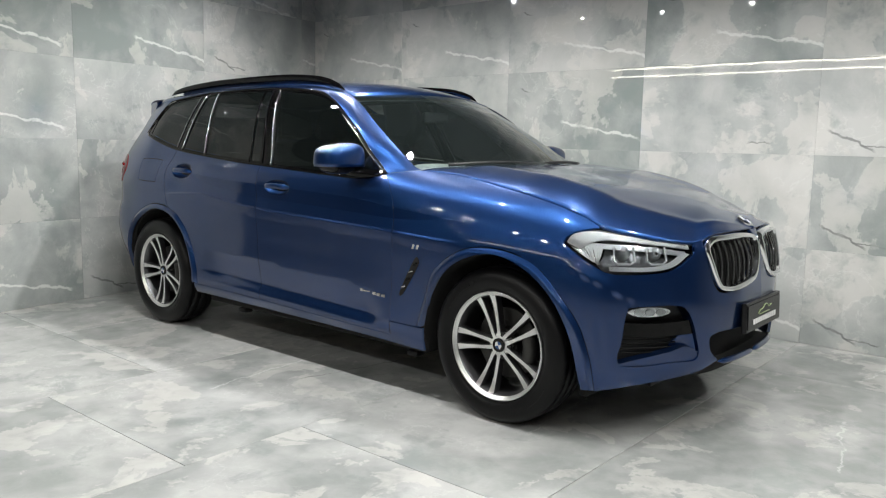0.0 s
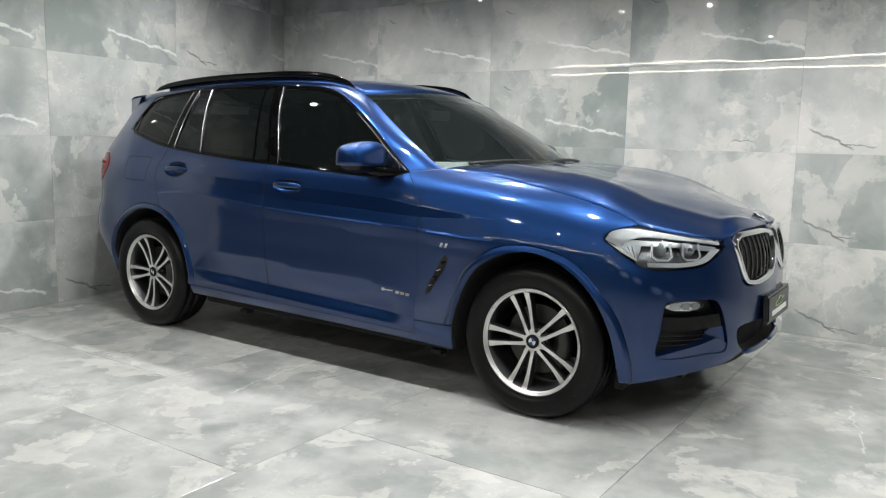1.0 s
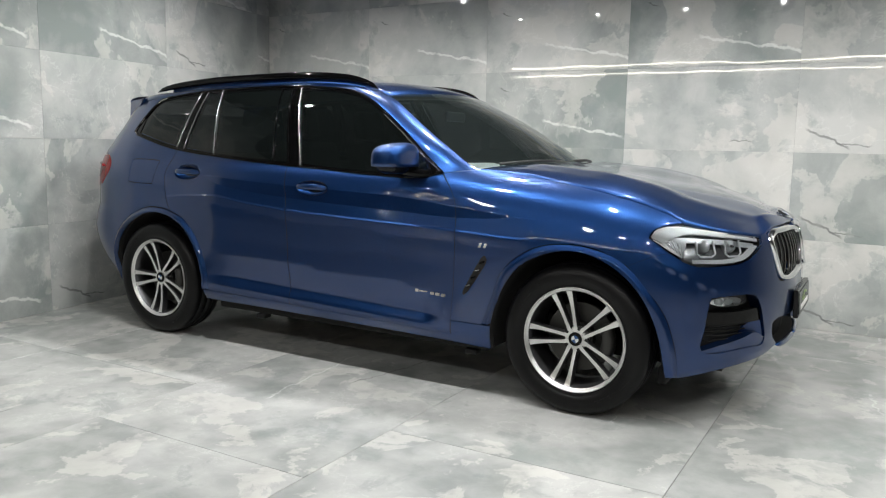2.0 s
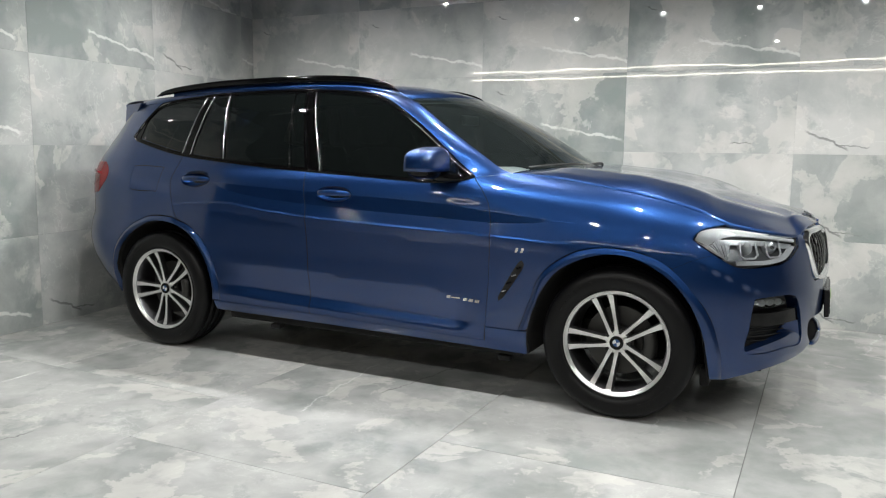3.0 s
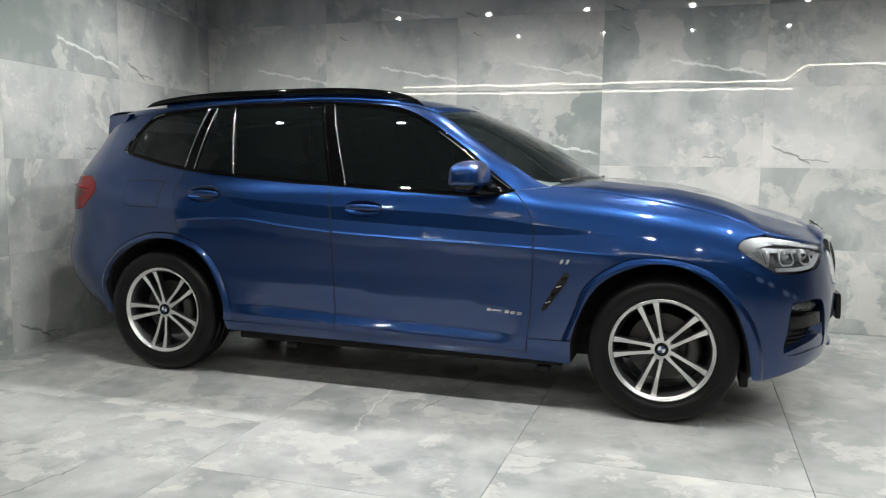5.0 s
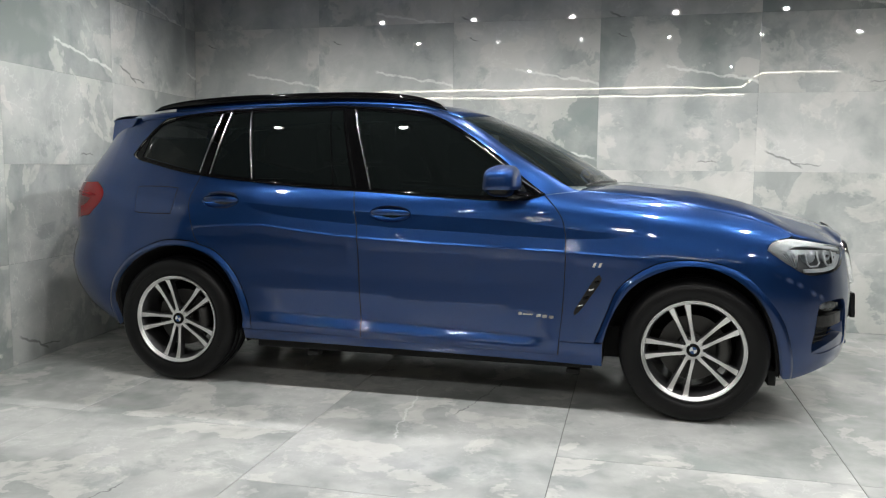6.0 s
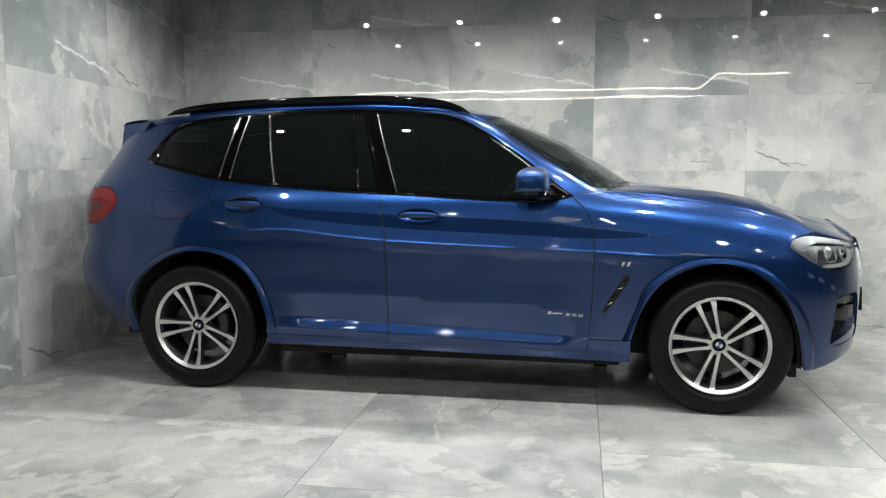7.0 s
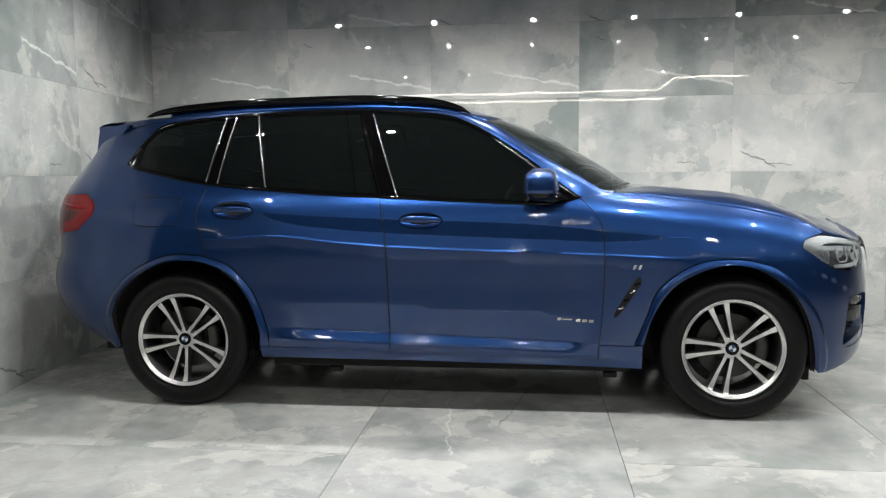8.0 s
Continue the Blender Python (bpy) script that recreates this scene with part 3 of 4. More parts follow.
FRONT_SEAM = [(1.705, 0.722), (1.784, 0.785), (1.862, 0.806)]
lamp_loop, tail_loop, flap_loop = rounded(LAMP, 0.015), loop(TAIL[:2], TAIL[1:5], TAIL[4:], [TAIL[5], TAIL[0]]), rounded(FLAP, 0.012)
both("front_fender", loop(DOOR_FRONT[:5], [(0.772, 0.374), (0.945, 0.372)], FLARE_FRONT[:7], [(1.679, 0.738), FRONT_SEAM[1], FRONT_SEAM[2]], [(1.862, 0.809), (1.766, 0.870)], [(1.766, 0.870), (1.800, 0.912), (1.90, 0.934)], [(1.93, 0.940), (1.816, 0.984), (1.558, 1.045), (1.20, 1.104), (1.00, 1.128), (0.85, 1.140)], [(0.85, 1.140), (0.676, 1.118)]), paint, car, rows=crease_rows, gap=0.0018)
rear_top = [(-1.545, 1.533), (-1.75, 1.522), (-2.08, 1.478), (-2.3, 1.46), (-3.1, 1.45)]
both("rear_quarter_panel", loop(BELT[5:], DLO_TOP[:4], rear_top, [(-3.1, 1.45), (-3.1, 0.36)], [(-3.1, 0.36), (-2.5, 0.40), (-2.17, 0.385), (-1.98, 0.335), (-1.895, 0.325)], FLARE_REAR_BACK[::-1], DOOR_REAR[::-1]), paint, car, holes=(tail_loop, flap_loop))
both("fuel_flap", flap_loop, paint, car, gap=0.0014)
both("tail_lamp", tail_loop, red_lens, car, out=0.004)
LOWER = [(2.545, 0.457), (2.60, 0.475), (2.938, 0.478), (2.938, 0.345), (2.70, 0.340), (2.60, 0.355)]
bumper_holes = (rounded(INTAKE, 0.015),)
both("front_bumper", loop([(1.862, 0.806), (1.784, 0.785), (1.679, 0.738)], FLARE_FRONT[6:], [(1.945, 0.236), (2.153, 0.272), (2.454, 0.305), (2.55, 0.33), (2.60, 0.345)], [(2.60, 0.345), (2.535, 0.40), (2.524, 0.460), (2.58, 0.478)], [(2.58, 0.478), (2.94, 0.48)], [(2.94, 0.478), (2.94, 0.66)], [(2.94, 0.66), (2.70, 0.650), (2.60, 0.651), (2.54, 0.677), (2.495, 0.785), (2.478, 0.855)], [(2.478, 0.880), (2.42, 0.874)], [(2.42, 0.836), (2.300, 0.769), (2.170, 0.752), (1.987, 0.753), (1.862, 0.806)]), paint, car, holes=bumper_holes, gap=0.0)

both("grille_bridge", loop([(2.66, 0.648), (2.75, 0.656), (2.855, 0.686), (2.908, 0.772), (2.922, 0.86), (2.90, 0.905)], [(2.90, 0.908), (2.94, 0.908)], [(2.94, 0.908), (2.94, 0.648)], [(2.94, 0.648), (2.66, 0.648)]), paint, car, gap=0.0, out=-0.001)

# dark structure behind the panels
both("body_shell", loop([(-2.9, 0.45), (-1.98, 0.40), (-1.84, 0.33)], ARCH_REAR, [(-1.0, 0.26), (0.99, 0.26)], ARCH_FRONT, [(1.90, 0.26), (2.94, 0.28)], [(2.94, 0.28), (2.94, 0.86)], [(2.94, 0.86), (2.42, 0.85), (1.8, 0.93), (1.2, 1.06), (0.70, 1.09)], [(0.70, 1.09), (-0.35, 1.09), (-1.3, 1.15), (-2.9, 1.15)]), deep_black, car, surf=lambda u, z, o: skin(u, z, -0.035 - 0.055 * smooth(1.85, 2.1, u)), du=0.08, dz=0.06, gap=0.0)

# bonnet
edge_uz = np.array(catmull(BONNET_EDGE, 0.03))
EDGE = skin(edge_uz[:, 0], edge_uz[:, 1])
UP = skin(edge_uz[:, 0], edge_uz[:, 1]) - skin(edge_uz[:, 0], edge_uz[:, 1] - 0.004)
UP = UP / np.linalg.norm(UP, axis=1)[:, None]
mid_x = pchip([0, 0.15, 0.4, 0.62, 0.78, 0.88, 1.0], [1.04, 1.18, 1.55, 1.88, 2.08, 2.16, 2.245])
mid_z = pchip([1.04, 1.3, 1.6, 1.85, 2.05, 2.16, 2.245], [1.165, 1.14, 1.095, 1.045, 0.99, 0.955, 0.918])
arc = np.concatenate([[0], np.cumsum(np.linalg.norm(np.diff(EDGE, axis=0), axis=1))])
arc = arc / arc[-1]
bonnet_rows = []
for k in range(len(EDGE)):
    cx = float(mid_x(arc[k]))
    c = np.array([cx, 0.0, float(mid_z(cx))])
    w = np.linalg.norm(c - EDGE[k])
    flat = np.array([UP[k][0], UP[k][1], 0.0]) + 0.6 * np.array([0.0, 1.0, 0.0])
    flat = flat / np.linalg.norm(flat)
    rise = min(UP[k][2], 0.55) * (1 - 0.75 * (1 - smooth(0.0, 0.12, arc[k])))
    row = hermite(EDGE[k], (flat + [0, 0, rise]) * w * 0.75, c, np.array([0, w, 0.0]), 26)
    s = np.linspace(0, 1, 26)
    row[:, 2] += 0.007 * np.exp(-((s - 0.36) / 0.07) ** 2) * (1 - smooth(0.75, 0.98, arc[k])) * smooth(0, 0.1, arc[k])
    bonnet_rows.append(np.concatenate([row, (row[:-1] * [1, -1, 1])[::-1]]))
sheet("bonnet", bonnet_rows, paint, car, thick=0.012)

# windscreen and roof
s = np.linspace(-1, 1, 31)
base = np.stack([0.80 + 0.24 * (1 - s ** 2), 0.787 * s, 1.145 + 0.016 * (1 - s ** 2)], -1)
top = np.stack([0.18 + 0.10 * (1 - s ** 2), 0.634 * s, 1.527 + 0.034 * (1 - s ** 2)], -1)
rows = [base + (top - base) * k + np.stack([0 * s, 0 * s, 0.006 + 0.028 * (1 - s ** 2)], -1) * math.sin(math.pi * k) for k in np.linspace(0, 1, 14)]
sheet("windscreen", rows[::-1], screen_glass, car)
roof_y = pchip([-2.02, -1.06, -0.15, 0.04, 0.18], [0.535, 0.552, 0.577, 0.604, 0.634])
roof_z = pchip([-2.02, -1.85, -1.55, -1.06, -0.5, -0.15, 0.04, 0.18], [1.538, 1.559, 1.583, 1.611, 1.620, 1.605, 1.577, 1.532])
rows = []
for k in np.linspace(0, 1, 30):
    x = 0.18 + (-2.02 - 0.18) * k
    bow = 0.10 * (1 - k) - 0.05 * k
    rows.append(np.stack([x + bow * (1 - s ** 2), roof_y(x) * s, roof_z(x) + (0.028 + 0.012 * math.sin(math.pi * k)) * (1 - s ** 2)], -1))
rows_roof = rows
sheet("roof", rows[::-1], paint, car, thick=0.02)
# pillar and roof side, from the windscreen foot to the tail
RIM = [((0.676, 1.118), tuple(skin(0.85, 1.140))), ((0.640, 1.143), (0.810, -0.783, 1.150)), ((0.579, 1.187), (0.660, -0.752, 1.236)), ((0.395, 1.330), (0.448, -0.702, 1.366)), ((0.175, 1.472), (0.20, -0.638, 1.519)), ((0.007, 1.545), (0.04, -0.602, 1.571)), ((-0.165, 1.572), (-0.15, -0.575, 1.603)), ((-0.497, 1.591), (-0.50, -0.557, 1.620)), ((-1.058, 1.580), (-1.06, -0.55, 1.608)), ((-1.545, 1.533), (-1.55, -0.543, 1.583)), ((-1.75, 1.522), (-1.80, -0.54, 1.564)), ((-2.06, 1.478), (-2.02, -0.53, 1.540))]
low = np.array(catmull([r[0] for r in RIM], 0.03))
n = len(low)
seg = np.concatenate([[0], np.cumsum(np.linalg.norm(np.diff(np.array([r[0] for r in RIM]), axis=0), axis=1))])
fine = np.concatenate([[0], np.cumsum(np.linalg.norm(np.diff(low, axis=0), axis=1))])
fine = fine * seg[-1] / fine[-1]
high = np.stack([pchip(seg, [r[1][i] for r in RIM])(fine) for i in range(3)], -1)
A = skin(low[:, 0], low[:, 1])
TA = skin(low[:, 0], low[:, 1]) - skin(low[:, 0], low[:, 1] - 0.004)
TA = TA / np.linalg.norm(TA, axis=1)[:, None]
rows = []
for k in range(n):
    w = np.linalg.norm(high[k] - A[k])
    free = hermite(A[k], TA[k] * w * 1.1, high[k], np.array([0, 1.0, 0.18]) * w * 0.9, 12)
    line = np.linspace(0, 1, 12)[:, None]
    foot = skin(0.676 + 0.174 * line[:, 0], 1.118 + 0.022 * line[:, 0])
    foot = foot - (foot[0] + (foot[-1] - foot[0]) * line) + A[k] + (high[k] - A[k]) * line
    b = float(smooth(0.0, 0.16, fine[k]))
    rows.append(free * b + foot * (1 - b))
for flip in (False, True):
    sheet("roof_pillar", rows[::-1], paint, car, mirror=flip)

# windows
frame_outer = loop(BELT, [BELT[-1], DLO_TOP[0]], DLO_TOP)
def pane(lo_a, lo_b, hi_b, hi_a):
    belt = pchip([p[0] for p in BELT[::-1]], [p[1] for p in BELT[::-1]])
    topz = pchip([p[0] for p in DLO_TOP], [p[1] for p in DLO_TOP])
    bottom = [(u, float(belt(u)) + 0.020) for u in np.linspace(lo_a, lo_b, 14)]
    upper = [(u, float(topz(u)) - 0.020) for u in np.linspace(hi_b, hi_a, 24)]
    return np.array(bottom + upper)
panes = [pane(-0.262, 0.60, 0.545, -0.418), pane(-0.965, -0.372, -0.500, -1.052), pane(-1.232, -0.985, -1.072, -1.175), pane(-1.72, -1.305, -1.245, -1.70)]
both("window_frame", frame_outer, gloss_black, car, holes=panes, gap=0.0, out=-0.002)
for q in panes:
    both("window_pane", q, dark_glass, car, out=-0.006, gap=0.001, depth=0.004)
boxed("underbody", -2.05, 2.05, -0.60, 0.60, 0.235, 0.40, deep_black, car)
# wide black slab, added to block light from the ground under the car
boxed("underfloor_blocker", -0.96, 0.94, -0.83, 0.83, 0.215, 0.262, deep_black, car, 0.012, "black slab added under the car to keep the ground there dark")
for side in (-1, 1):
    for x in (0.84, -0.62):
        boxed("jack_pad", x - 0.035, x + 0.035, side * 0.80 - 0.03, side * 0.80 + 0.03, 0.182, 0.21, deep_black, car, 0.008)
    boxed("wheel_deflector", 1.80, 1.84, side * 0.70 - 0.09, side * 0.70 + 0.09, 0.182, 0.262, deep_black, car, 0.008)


# ---- the car: smaller parts ----
def tube(name, pts, r, mat, parent, label="", flat=1.0, n=8, taper=False, up=(0, 0, 1), mirror=False):
    """A round or flattened bar along points; flat squeezes it sideways."""
    p = np.array(pts, float)
    t = np.gradient(p, axis=0)
    t = t / (np.linalg.norm(t, axis=1)[:, None] + 1e-9)
    side = np.cross(t, np.array(up, float))
    side = side / (np.linalg.norm(side, axis=1)[:, None] + 1e-9)
    top = np.cross(side, t)
    k = np.ones(len(p)) * r
    if taper:
        k = r * np.sqrt(np.clip(1 - np.abs(np.linspace(-1, 1, len(p))) ** 8, 0.02, 1))
    rows = []
    for i in range(len(p)):
        rows.append([p[i] + k[i] * (math.cos(a) * side[i] * flat + math.sin(a) * top[i]) for a in np.linspace(0, 2 * math.pi, n, endpoint=False)])
    rows = [[p[0]] * n] + rows + [[p[-1]] * n]
    return sheet(name, rows, mat, parent, mirror=mirror, label=label, closed=True)


def both_tube(name, pts, r, mat, parent, **more):
    tube(name, pts, r, mat, parent, **more)
    tube(name, pts, r, mat, parent, mirror=True, **more)


def lathe(bm, profile, n=48):
    """Turns (y, r) points round the y axis."""
    rings = []
    for y, r in profile:
        rings.append([bm.verts.new((r * math.cos(a), y, r * math.sin(a))) for a in np.linspace(0, 2 * math.pi, n, endpoint=False)])
    for a, b in zip(rings, rings[1:]):
        for i in range(n):
            bm.faces.new((a[i], a[(i + 1) % n], b[(i + 1) % n], b[i]))
    return rings


def disc(bm, y, r, n=32, thick=0.006):
    rings = lathe(bm, [(y + thick, r), (y + 0.001, r), (y, r * 0.97)], n)
    bm.faces.new(rings[-1])


TREAD = [(-0.098, 0.246), (-0.108, 0.256), (-0.1105, 0.262), (-0.1095, 0.264), (-0.1135, 0.270), (-0.120, 0.285), (-0.1225, 0.305), (-0.119, 0.325), (-0.112, 0.343), (-0.100, 0.3555), (-0.085, 0.3610), (-0.060, 0.3632), (-0.057, 0.3560), (-0.050, 0.3560), (-0.047, 0.3638), (-0.005, 0.3640), (-0.004, 0.3560), (0.004, 0.3560), (0.005, 0.3640), (0.047, 0.3638), (0.050, 0.3560), (0.057, 0.3560), (0.060, 0.3632), (0.100, 0.3555), (0.119, 0.325), (0.1225, 0.305), (0.098, 0.246)]


def spoke_mesh():
    """One spoke of a pair: bright flat face, tapered flanks."""
    stations = [(0.030, 0.012, -0.080, 0.013), (0.060, 0.0175, -0.082, 0.0094), (0.105, 0.0235, -0.080, 0.0084), (0.150, 0.0295, -0.080, 0.0094), (0.190, 0.0350, -0.084, 0.0118), (0.222, 0.0395, -0.091, 0.0145), (0.240, 0.0420, -0.099, 0.0178)]
    bm = bmesh.new()
    rows = []
    for r, off, y, w in stations:
        rows.append([bm.verts.new((off + d, yy, r)) for d, yy in ((-w * 1.35, y + 0.036), (-w * 1.12, y + 0.006), (-w * 0.92, y), (w * 0.92, y), (w * 1.12, y + 0.006), (w * 1.35, y + 0.036))])
    for a, b in zip(rows, rows[1:]):
        for i in range(5):
            bm.faces.new((a[i], b[i], b[i + 1], a[i + 1]))
        bm.faces.new((a[5], b[5], b[0], a[0]))
    bm.faces.new(rows[0])
    bm.faces.new(rows[-1][::-1])
    bmesh.ops.recalc_face_normals(bm, faces=bm.faces)
    me = bpy.data.meshes.new("spoke")
    bm.to_mesh(me)
    bm.free()
    me.materials.append(silver)
    me.materials.append(dark_alloy)
    for f in me.polygons:
        f.material_index = 0 if abs(f.normal.y) > 0.55 and f.center.y < -0.07 else 1
    return me


SPOKE = spoke_mesh()


def wheel(x, side, turn):
    """Front or rear wheel; side -1 right, 1 left."""
    bm = bmesh.new()
    lathe(bm, [(-0.098, 0.2460), (-0.1075, 0.2535), (-0.1115, 0.2520), (-0.1115, 0.2480), (-0.107, 0.2455), (-0.1035, 0.2440), (-0.1030, 0.2390), (-0.0965, 0.2345)], 64)
    root = part("wheel", bm, silver, car, "silver double-spoke alloy wheel", True)
    root.matrix_world = pose(x, 0.81 * side, 0.362, 0, 0, 0 if side < 0 else 180) @ Matrix.Rotation(radians(turn), 4, "Y")
    bm = bmesh.new()
    lathe(bm, [(-0.0970, 0.2348), (-0.088, 0.2300), (-0.060, 0.224), (0.02, 0.214), (0.08, 0.220), (0.098, 0.246)], 48)
    part("barrel", bm, dark_alloy, root, "dark grey wheel barrel", True)
    bm = bmesh.new()
    lathe(bm, TREAD, 72)
    part("tyre", bm, rubber, root, "black rubber tyre", True)
    for k in range(5):
        for sgn in (1, -1):
            ob = new("spoke", SPOKE)
            ob.parent = root
            ob.matrix_local = Matrix.Rotation(radians(72 * k), 4, "Y") @ Matrix.Diagonal((sgn, 1, 1, 1))
        # black disc in place of a bolt hole, its shade put into the colour
        bm = bmesh.new()
        disc(bm, -0.081, 0.0105, 12, 0.012)
        ob = part("bolt_hole_shade", bm, deep_black, root)
        ob.matrix_local = Matrix.Rotation(radians(72 * k + 36), 4, "Y") @ Matrix.Translation((0, 0, 0.055))
    bm = bmesh.new()
    rings = lathe(bm, [(-0.03, 0.060), (-0.072, 0.056), (-0.079, 0.050), (-0.080, 0.036)], 40)
    bm.faces.new(rings[-1])
    part("hub", bm, silver, root, shade=False)
    bm = bmesh.new()
    disc(bm, -0.0865, 0.033, 32, 0.008)
    cap = part("hub_cap", bm, gloss_black, root, "round centre cap with blue and white emblem")
    for k, mat in enumerate((emblem_blue, emblem_white, emblem_blue, emblem_white)):
        bm = bmesh.new()
        c = bm.verts.new((0, -0.0872, 0))
        rim = [bm.verts.new((0.018 * math.cos(a), -0.0872, 0.018 * math.sin(a))) for a in np.linspace(k * math.pi / 2, (k + 1) * math.pi / 2, 8)]
        for a, b in zip(rim, rim[1:]):
            bm.faces.new((c, a, b))
        part("emblem_field", bm, mat, root)
    bm = bmesh.new()
    lathe(bm, [(-0.010, 0.075), (-0.012, 0.080), (-0.012, 0.165), (0.012, 0.165), (0.012, 0.06)], 48)
    part("brake_disc", bm, disc_metal, root)
    bm = bmesh.new()
    rings = lathe(bm, [(-0.01, 0.078), (-0.045, 0.074), (-0.047, 0.03)], 32)
    bm.faces.new(rings[-1])
    part("disc_bell", bm, disc_metal, root)
    bend = [(r * math.sin(a), y, r * math.cos(a)) for a in np.linspace(radians(58 - turn), radians(122 - turn), 10) for y, r in ((-0.045, 0.150),)]
    tube("brake_caliper", bend, 0.036, disc_metal, root, up=(0, 1, 0), taper=True, n=10)
    for a0 in (-42, 138):
        for k in range(7):
            bm = bmesh.new()
            box(bm, -0.010 - 0.003 * (k % 2), 0.010, -0.1236, -0.121, 0.298, 0.314, 0.0, Matrix.Rotation(radians(a0 + 6.0 * k), 4, "Y"))
            part("sidewall_mark", bm, rubber, root)
    return root


for x, turn in ((1.432, 109), (-1.432, 115)):
    for side in (-1, 1):
        wheel(x, side, 90 - turn if side < 0 else 20)

# wheel wells
for well in (ARCH_FRONT, ARCH_REAR):
    uz = np.array(catmull(well, 0.04))
    mouth = skin(uz[:, 0], uz[:, 1], -0.012)
    deep = mouth.copy()
    deep[:, 1] = -0.56
    for flip in (False, True):
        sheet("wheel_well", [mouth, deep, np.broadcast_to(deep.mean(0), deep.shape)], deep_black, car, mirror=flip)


# door handles in their bowls
def ellipse(u, z, a, b, n=36):
    return np.array([(u + a * math.cos(t), z + b * math.sin(t)) for t in np.linspace(0, 2 * math.pi, n, endpoint=False)])


def bowl(u0, z0, a, b):
    def f(u, z, o):
        q = np.clip(1 - ((u - u0) / a) ** 2 - ((z - z0) / b) ** 2, 0, 1)
        return skin(u, z, o - 0.046 * np.sqrt(q) * q ** 0.2)
    return f


for (u0, z0), doors in zip(HANDLES, (front_doors, rear_doors)):
    for door, flip in zip(doors, (False, True)):
        panel("handle_bowl", ellipse(u0, z0, 0.111, 0.041), paint, door, surf=bowl(u0, z0, 0.111, 0.041), du=0.012, dz=0.008, gap=0.0, mirror=flip)
    us = np.linspace(u0 - 0.108, u0 + 0.108, 23)
    outs = 0.028 * (1 - np.abs((us - u0) / 0.108) ** 4) - 0.004
    pts = skin(us, np.full(23, z0 + 0.004) + 0.006 * (1 - ((us - u0) / 0.108) ** 2), outs)
    for door, flip in zip(doors, (False, True)):
        tube("door_handle", pts, 0.0155, paint, door, flat=0.55, n=12, taper=True, mirror=flip)

# headlamps
lamp_in = shrink(lamp_loop, 0.004)
for flip in (False, True):
    cover = panel("headlamp", lamp_loop, lamp_glass, car, out=0.001, du=0.02, dz=0.015, depth=0.01, mirror=flip, label="clear headlamp with silver reflectors")
    panel("lamp_housing", lamp_loop, lamp_dark, cover, surf=lambda u, z, o: skin(u, z, o - 0.055 * np.clip(1 - np.abs((z - 0.835) / 0.10) ** 2, 0, 1)), out=-0.006, gap=0.004, du=0.02, dz=0.015, mirror=flip)
    brow = loop([(1.775, 0.872), (1.805, 0.908), (1.917, 0.921), (2.160, 0.895), (2.396, 0.862)], [(2.40, 0.848), (2.160, 0.874), (1.98, 0.888), (1.885, 0.872), (1.84, 0.845)])
    panel("light_guide", brow, lamp_white, cover, out=-0.012, gap=0.001, du=0.02, dz=0.012, mirror=flip, label="white upper light guide")
    corner = loop([(1.785, 0.862), (1.84, 0.845), (1.885, 0.872), (1.96, 0.872)], [(1.96, 0.872), (1.945, 0.82), (1.93, 0.785)], [(1.93, 0.785), (1.87, 0.812), (1.785, 0.862)])
    panel("corner_reflector", corner, lamp_silver, cover, out=-0.018, gap=0.001, du=0.015, dz=0.012, mirror=flip)
    for k in range(5):
        a, b = np.array((1.832 + 0.022 * k, 0.862 - 0.002 * k)), np.array((1.872 + 0.016 * k, 0.828 - 0.010 * k))
        q = a + (b - a) * np.linspace(0, 1, 5)[:, None]
        tube("reflector_facet", skin(q[:, 0], q[:, 1], -0.0165), 0.0022, chrome if k % 2 else lamp_grey, cover, mirror=flip, n=6)
    step = loop([(1.93, 0.872), (2.16, 0.862), (2.385, 0.838)], [(2.385, 0.838), (2.36, 0.822), (2.16, 0.842), (1.95, 0.852)])
    panel("inner_shelf", step, lamp_silver, cover, out=-0.026, gap=0.0, du=0.02, dz=0.01, mirror=flip)
    foot = loop([(1.99, 0.761), (2.17, 0.760), (2.298, 0.776), (2.400, 0.828)], [(2.400, 0.828), (2.36, 0.832), (2.28, 0.795), (2.17, 0.780), (1.985, 0.781)])
    panel("lower_guide", foot, lamp_white, cover, out=-0.014, gap=0.001, du=0.015, dz=0.008, mirror=flip)
    for uc in (2.055, 2.215):
        c = skin(uc, 0.832, -0.045)
        for r, mat, dx in ((0.036, lamp_grey, 0.0), (0.020, satin_chrome, 0.014)):
            bm = bmesh.new()
            bmesh.ops.create_uvsphere(bm, u_segments=20, v_segments=12, radius=1.0)
            bmesh.ops.transform(bm, matrix=Matrix.Diagonal((0.020, r, r * 0.92, 1)), verts=bm.verts)
            a = -math.atan2(float(plan_y(uc + 0.05) - plan_y(uc - 0.05)), float(plan_x(uc + 0.05) - plan_x(uc - 0.05)))
            ob = part("projector", bm, mat, cover, shade=True)
            ob.matrix_world = Matrix.Translation((c[0] + dx, c[1] * (-1 if flip else 1), c[2])) @ Matrix.Rotation((1 if flip else -1) * (math.pi / 2 - a) * -1 * 0.6, 4, "Z")
        h = [skin(uc + du, 0.832 + dz, -0.014) for du, dz in ((-0.045, 0.028), (-0.05, -0.028), (-0.03, -0.042), (0.03, -0.042), (0.05, -0.028), (0.045, 0.028))]
        tube("light_ring", h, 0.0048, lamp_white, cover, mirror=flip)
